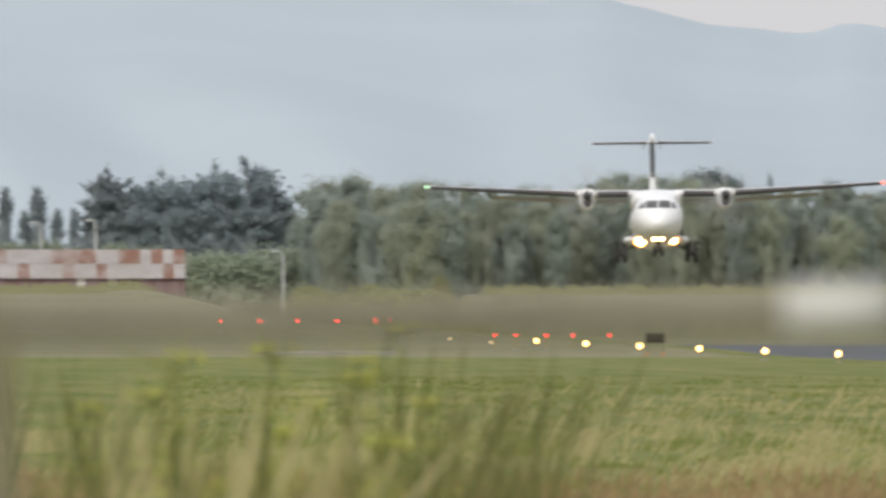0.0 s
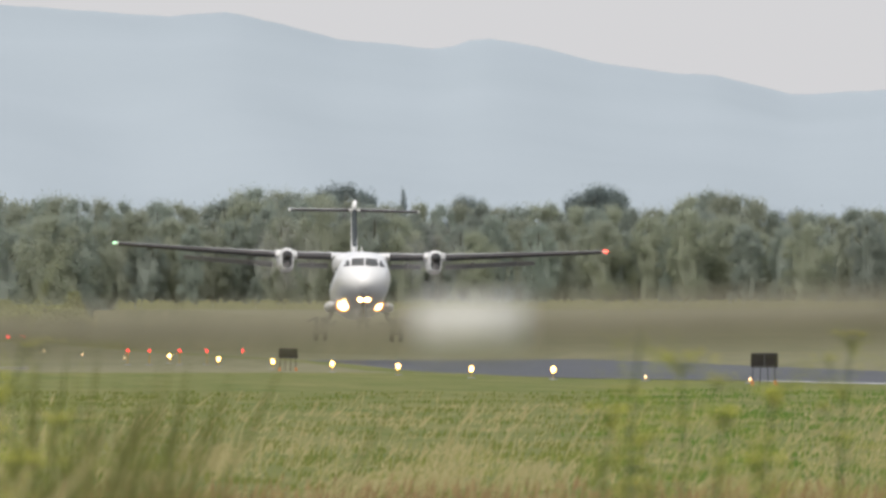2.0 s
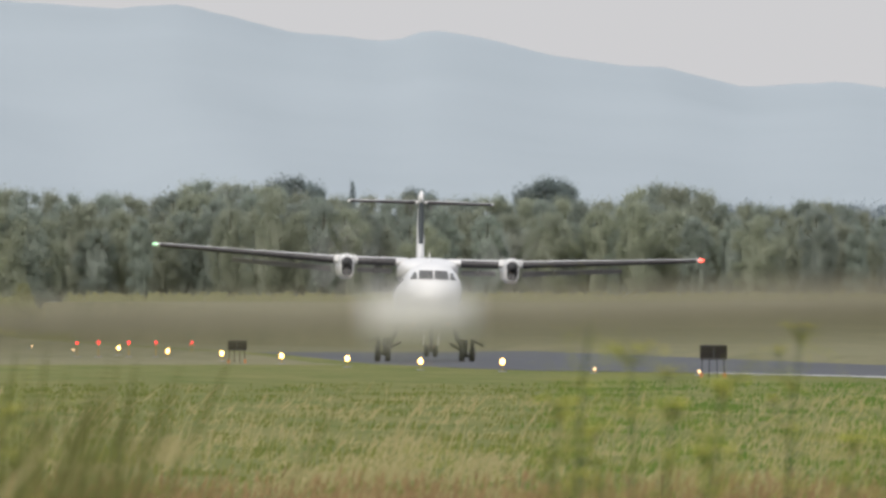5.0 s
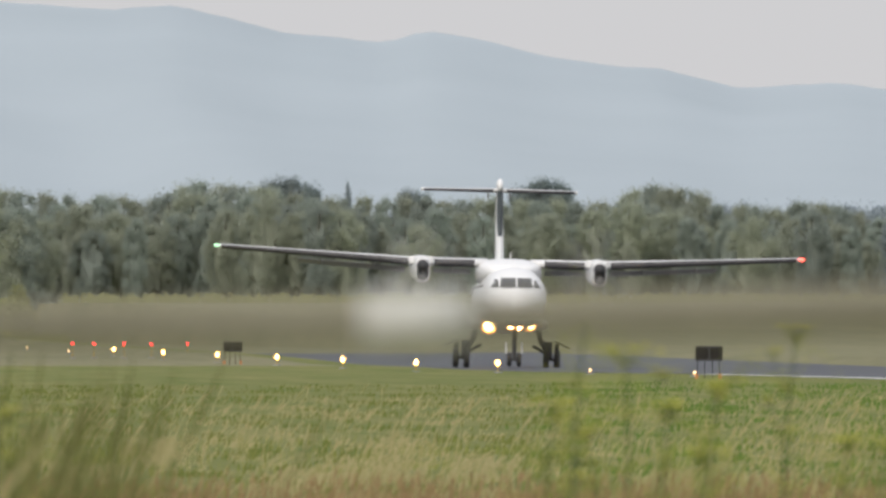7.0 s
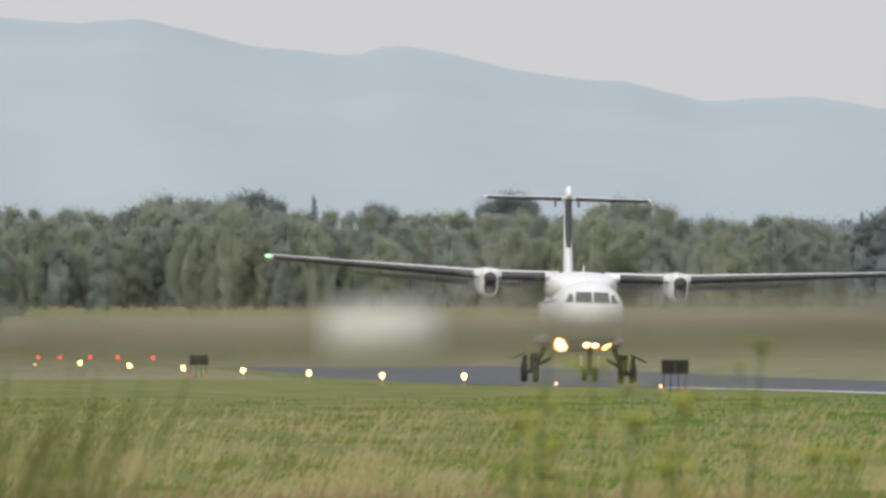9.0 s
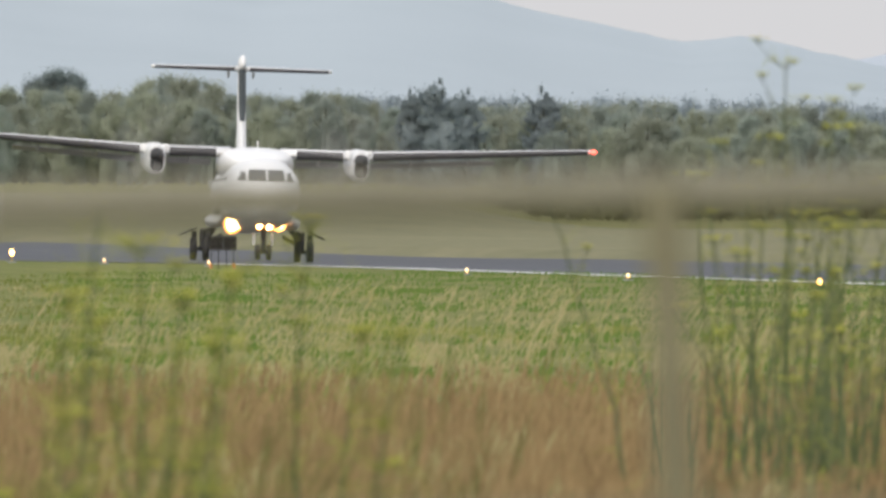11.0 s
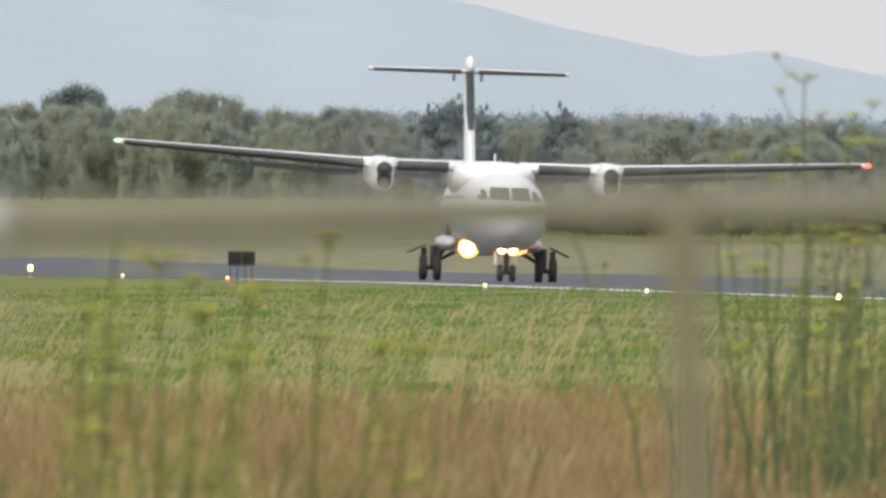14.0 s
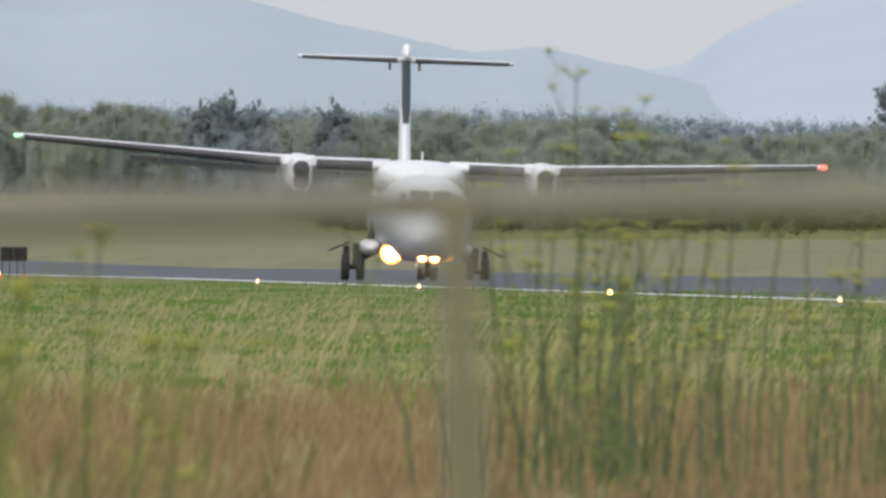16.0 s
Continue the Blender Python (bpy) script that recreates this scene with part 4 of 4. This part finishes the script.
        tube(bm, [((cx, -3.60, 3.66), 0.26, 0.36, 0.75), ((cx, -3.45, 3.66), 0.28, 0.38, 0.75)], 20)
        part("air_intake", bm, "dark", nac)
        bm = bmesh.new()
        box(bm, cx, -0.45, 4.24, 1.14, 1.9, 0.36, 0.08)
        part("cowl_cap", bm, "white", nac)
        # main landing gear
        bm = bmesh.new()
        tube(bm, [((s * 1.5, -1.9, 1.45), 0.08, 0.08, 1), ((s * 1.5, -1.3, 1.44), 0.26, 0.2, 0.9), ((s * 1.52, 0.0, 1.44), 0.38, 0.28, 0.9), ((s * 1.5, 1.6, 1.46), 0.34, 0.25, 0.9), ((s * 1.45, 3.0, 1.5), 0.06, 0.06, 1)], 18)
        part("gear_fairing", bm, "white", plane, smooth=True)
        bm = bmesh.new()
        rod(bm, (s * 1.55, 0, 1.45), (s * 2.03, 0, 0.64), 0.12, 0.1, 12)
        rod(bm, (s * 1.35, 0, 2.3), (s * 1.55, 0, 1.45), 0.12, 0.12, 12)
        rod(bm, (s * 1.2, 0, 1.2), (s * 2.0, 0, 0.75), 0.07, 0.06, 10)
        rod(bm, (s * 1.75, 0, 0.60), (s * 2.35, 0, 0.60), 0.08, 0.08, 10)
        box(bm, s * 2.0, 0.05, 1.0, 0.18, 0.5, 0.8, 0.04)
        # blocks added over the wheels to imitate their tall dark mirage
        box(bm, s * 1.80, 0.12, 1.12, 0.2, 0.4, 0.62, 0.05)
        box(bm, s * 2.30, 0.12, 1.06, 0.2, 0.4, 0.50, 0.05)
        gear = part("main_gear_leg", bm, "dark", plane)
        gears.append(gear)
        bm = bmesh.new()
        box(bm, s * 2.55, 0.2, 1.28, 0.75, 1.0, 0.05, 0.02, Matrix.Rotation(radians(s * 25), 4, "Y"))
        part("gear_door", bm, "dark", gear)
        wheel_unit(gear, s * 1.82, 0, 0.60, 0.46, 0.25)
        wheel_unit(gear, s * 2.32, 0, 0.60, 0.46, 0.26)
        lamp_unit(plane, *((-0.95, -3.4, 1.30) if s < 0 else (0.95, -2.0, 1.42)), 0.33 if s < 0 else 0.29)
    # nose gear and its lamps
    bm = bmesh.new()
    rod(bm, (0, -9.5, 0.46), (0, -9.3, 1.5), 0.09, 0.11, 12)
    rod(bm, (0, -9.3, 1.5), (0, -9.25, 2.4), 0.11, 0.11, 12)
    rod(bm, (0, -9.4, 0.75), (0, -8.6, 1.35), 0.05, 0.05, 8)
    rod(bm, (-0.24, -9.5, 0.46), (0.24, -9.5, 0.46), 0.06, 0.06, 8)
    nose = part("nose_gear_leg", bm, "dark", plane)
    gears.append(nose)
    wheel_unit(nose, -0.22, -9.5, 0.46, 0.3, 0.2)
    wheel_unit(nose, 0.22, -9.5, 0.46, 0.3, 0.2)
    for s in (-1, 1):
        bm = bmesh.new()
        box(bm, s * 0.36, -9.0, 1.0, 0.04, 1.1, 0.5, 0.01)
        part("nose_gear_door", bm, "white", nose)
    for x, r in ((-0.19, 0.15), (0.19, 0.17)):
        lamp_unit(plane, x, -9.75, 1.22, r)
    # aerials and flap track fairings
    bm = bmesh.new()
    box(bm, 0.05, -1.0, 4.52, 0.04, 0.3, 0.3, 0.01)
    part("aerial", bm, "white", plane)
    bm = bmesh.new()
    box(bm, 0, -5.5, 4.05, 0.03, 0.25, 0.28, 0.01)
    part("aerial", bm, "white", plane)
    for s in (-1, 1):
        for x, z in ((2.6, 3.94), (6.2, 4.05), (8.6, 4.18)):
            bm = bmesh.new()
            tube(bm, [((s * x, 0.1, z), 0.03, 0.03, 1), ((s * x, 0.6, z - 0.06), 0.09, 0.12, 1), ((s * x, 1.5, z - 0.1), 0.08, 0.11, 1), ((s * x, 2.1, z - 0.12), 0.02, 0.02, 1)], 10)
            part("flap_track_fairing", bm, "grey_paint", plane, smooth=True)
    # tail
    bm = bmesh.new()
    loops = []
    for z, y0, ch, th in ((3.4, 9.2, 4.8, 0.28), (4.6, 10.6, 3.4, 0.24), (6.2, 11.9, 2.6, 0.21), (7.75, 12.9, 2.1, 0.18)):
        loops.append([bm.verts.new((v * th, y0 + u * ch, z)) for u, v in ((0, 0), (0.06, 0.5), (0.3, 0.85), (0.7, 0.5), (1, 0.03), (0.7, -0.5), (0.3, -0.85), (0.06, -0.5))])
    for a, b in zip(loops, loops[1:]):
        for i in range(8):
            bm.faces.new((a[i], a[(i + 1) % 8], b[(i + 1) % 8], b[i]))
    bm.faces.new(loops[-1])
    bmesh.ops.recalc_face_normals(bm, faces=bm.faces)
    fin = part("fin", bm, "white", plane)
    bm = bmesh.new()
    loops = []
    for z, y0, w in ((5.6, 11.38, 0.1), (6.2, 11.86, 0.15), (7.1, 12.44, 0.15), (7.72, 12.84, 0.13)):
        loops.append([bm.verts.new((u * w, y0 + v, z)) for u, v in ((-1, 0.12), (0, -0.06), (1, 0.12))])
    for a, b in zip(loops, loops[1:]):
        for i in range(2):
            bm.faces.new((a[i], a[i + 1], b[i + 1], b[i]))
    part("fin_boot", bm, "fin_dark", fin, "dark fin leading edge boot")
    bm = bmesh.new()
    tube(bm, [((0, 12.5, 7.9), 0.05, 0.1, 1), ((0, 12.8, 7.98), 0.13, 0.30, 1), ((0, 13.8, 7.98), 0.14, 0.28, 1), ((0, 15.2, 7.9), 0.05, 0.08, 1)], 14)
    part("tail_bullet", bm, "white", fin, smooth=True)
    for s in (-1, 1):
        bm = bmesh.new()
        wing_section(bm, [(0.1, 12.9, 1.7, 7.72, 0.21), (3.62, 13.4, 1.05, 7.72, 0.15)], s)
        stab = part("tailplane", bm, "white", plane, smooth=True)
        bm = bmesh.new()
        loops = []
        for x, l, t in ((0.3, 12.92, 0.21), (3.5, 13.385, 0.15)):
            loops.append([bm.verts.new((x * s, l + u, 7.72 + v * t)) for u, v in ((0.03, 0.31), (-0.02, 0.02), (0.0, -0.25), (0.12, -0.48))])
        for i in range(3):
            bm.faces.new((loops[0][i], loops[0][i + 1], loops[1][i + 1], loops[1][i]))
        part("de_icing_boot", bm, "boot", stab)
        bm = bmesh.new()
        box(bm, s * 0.5, 14.2, 7.5, 0.08, 0.5, 0.25, 0.02)
        part("hinge_fairing", bm, "grey_paint", stab)
    props = []
    for s in (-1, 1):
        p = make_propeller(s * 4.05)
        p.parent = plane
        p.location = (s * 4.05, -3.75, 3.95)
        props.append(p)
    return plane, props, gears


build_ground()
build_runway()
build_hills()
build_trees()
build_lights()
build_signs()
build_shed()
build_poles()
build_fence()
for k, (mrad, d, h, n, tilt) in enumerate((
        (78.2, 150, 2.5, 3, 0.0), (76.4, 152, 2.1, 4, 0.08), (79.1, 148, 2.15, 4, 0.04), (77.2, 156, 1.8, 3, -0.04), (80.3, 150, 1.9, 4, 0.06), (72.6, 140, 1.8, 1, -0.3),
        (76.9, 150, 1.85, 3, 0.02), (78.8, 158, 1.75, 3, 0.0), (77.7, 147, 1.7, 3, -0.05), (75.4, 158, 1.7, 2, -0.08), (78.3, 145, 1.8, 4, 0.1), (79.9, 154, 1.7, 4, 0.12), (83.0, 150, 2.0, 3, 0.05), (85.2, 146, 1.8, 3, 0.0), (87.3, 152, 1.9, 3, 0.0),
        (50.9, 96, 1.45, 2, 0.0), (53.8, 94, 1.75, 2, 0.05), (55.1, 98, 1.62, 2, 0.0), (56.4, 92, 1.45, 2, 0.05), (58.6, 97, 1.5, 2, 0.0), (61.3, 112, 1.68, 2, 0.0), (63.4, 100, 1.3, 2, 0.05),
        (33.4, 105, 1.7, 3, 0.0), (31.9, 98, 1.5, 3, 0.0), (28.2, 92, 1.6, 5, 0.0), (26.6, 96, 1.45, 5, 0.0), (24.7, 90, 1.58, 5, 0.05), (23.0, 95, 1.4, 4, 0.0),
        (29.6, 98, 1.4, 4, 0.0))):
    build_fennel(mrad, d, h, 100 + k, n, tilt)
build_grass()
airliner, propellers, legs = build_aircraft()


# ---- what moves ----
# seconds, place across and along the runway, height, nose up, lean, heading, leg shift fitted to the wheels as the
# camera sees them
FLIGHT = [
    (0, 70.30, 1689.7, 4.40, 1.97, -0.57, -1.59, 0.00),
    (0.25, 70.24, 1674.5, 3.94, 2.32, -0.33, -1.58, -0.01),
    (0.5, 70.18, 1659.6, 3.48, 2.67, -0.09, -1.58, -0.03),
    (0.75, 70.01, 1644.7, 2.97, 2.97, 0.19, -1.57, -0.04),
    (1, 69.84, 1630.0, 2.45, 3.27, 0.48, -1.57, -0.05),
    (1.5, 69.56, 1601.3, 1.73, 3.73, 0.67, -1.30, -0.30),
    (2, 69.30, 1573.2, 1.31, 3.94, 1.01, -1.03, -0.55),
    (2.5, 69.04, 1545.6, 1.03, 4.15, 1.35, -0.76, -0.80),
    (3, 68.62, 1517.6, 0.87, 4.05, 1.71, -0.95, -0.95),
    (3.5, 68.44, 1490.2, 0.62, 3.96, 2.08, -1.14, -1.10),
    (4, 68.39, 1464.4, 0.37, 3.54, 1.92, -1.09, -1.00),
    (4.5, 68.25, 1439.1, 0.31, 2.92, 1.81, -1.04, -0.96),
    (5, 68.10, 1414.2, 0.26, 2.17, 1.73, -0.99, -0.92),
    (5.5, 67.95, 1389.8, 0.22, 1.73, 1.65, -0.94, -0.88),
    (6, 67.80, 1365.9, 0.19, 1.29, 1.59, -0.89, -0.84),
    (6.5, 67.65, 1342.4, 0.15, 0.90, 1.51, -0.84, -0.79),
    (7, 67.46, 1319.3, 0.10, 0.56, 1.43, -0.80, -0.75),
    (7.5, 67.25, 1296.2, 0.04, 0.57, 1.47, -0.39, -0.70),
    (8, 67.27, 1273.5, 0.02, 0.59, 1.52, 0.01, -0.65),
    (8.5, 67.31, 1250.8, -0.03, 0.60, 1.58, -0.14, -0.56),
    (9, 67.36, 1228.5, -0.06, 0.59, 1.65, -0.30, -0.50),
    (9.5, 67.41, 1206.5, -0.11, 0.60, 1.71, -0.45, -0.43),
    (10, 67.45, 1185.0, -0.15, 0.61, 1.79, -0.60, -0.36),
    (10.5, 67.55, 1163.7, -0.18, 0.60, 1.85, -0.75, -0.33),
    (11, 67.68, 1143.2, -0.22, 0.52, 2.01, -0.64, -0.28),
    (11.5, 67.83, 1123.0, -0.27, 0.46, 2.18, -0.52, -0.23),
    (12, 67.84, 1103.1, -0.31, 0.38, 2.33, -0.40, -0.19),
    (12.5, 67.90, 1083.2, -0.36, 0.33, 1.99, 0.07, -0.13),
    (13, 68.01, 1063.5, -0.38, 0.31, 1.64, 0.55, -0.11),
    (13.5, 68.18, 1045.3, -0.38, 0.23, 1.78, 0.31, -0.09),
    (14, 68.61, 1027.4, -0.40, 0.16, 1.92, 0.08, -0.06),
    (14.5, 68.86, 1008.0, -0.43, 0.23, 1.79, -0.46, -0.01),
    (15, 68.94, 988.8, -0.46, 0.29, 1.66, -1.01, 0.04),
    (15.5, 68.97, 971.5, -0.61, -0.19, 2.33, -1.41, 0.16),
    (16, 69.01, 956.0, -0.66, -0.34, 2.30, -1.61, 0.16),
]


def motions():
    walk(airliner, [(t, pose(x, y, z, 0, 0, 0) @ pose(0, 0, 2.5, 0, lean, head) @ pose(0, 0, -2.5, -nose_up, 0, 0)) for t, x, y, z, nose_up, lean, head, _ in FLIGHT])
    for leg in legs:
        walk(leg, [(row[0], pose(0, 0, row[7])) for row in FLIGHT])
    for p in propellers:
        place = p.location.copy()
        walk(p, [(i / FPS, Matrix.Translation(place) @ pose(0, 0, 0, 0, 88 * i % 360, 0)) for i in range(-2, 483)])


motions()
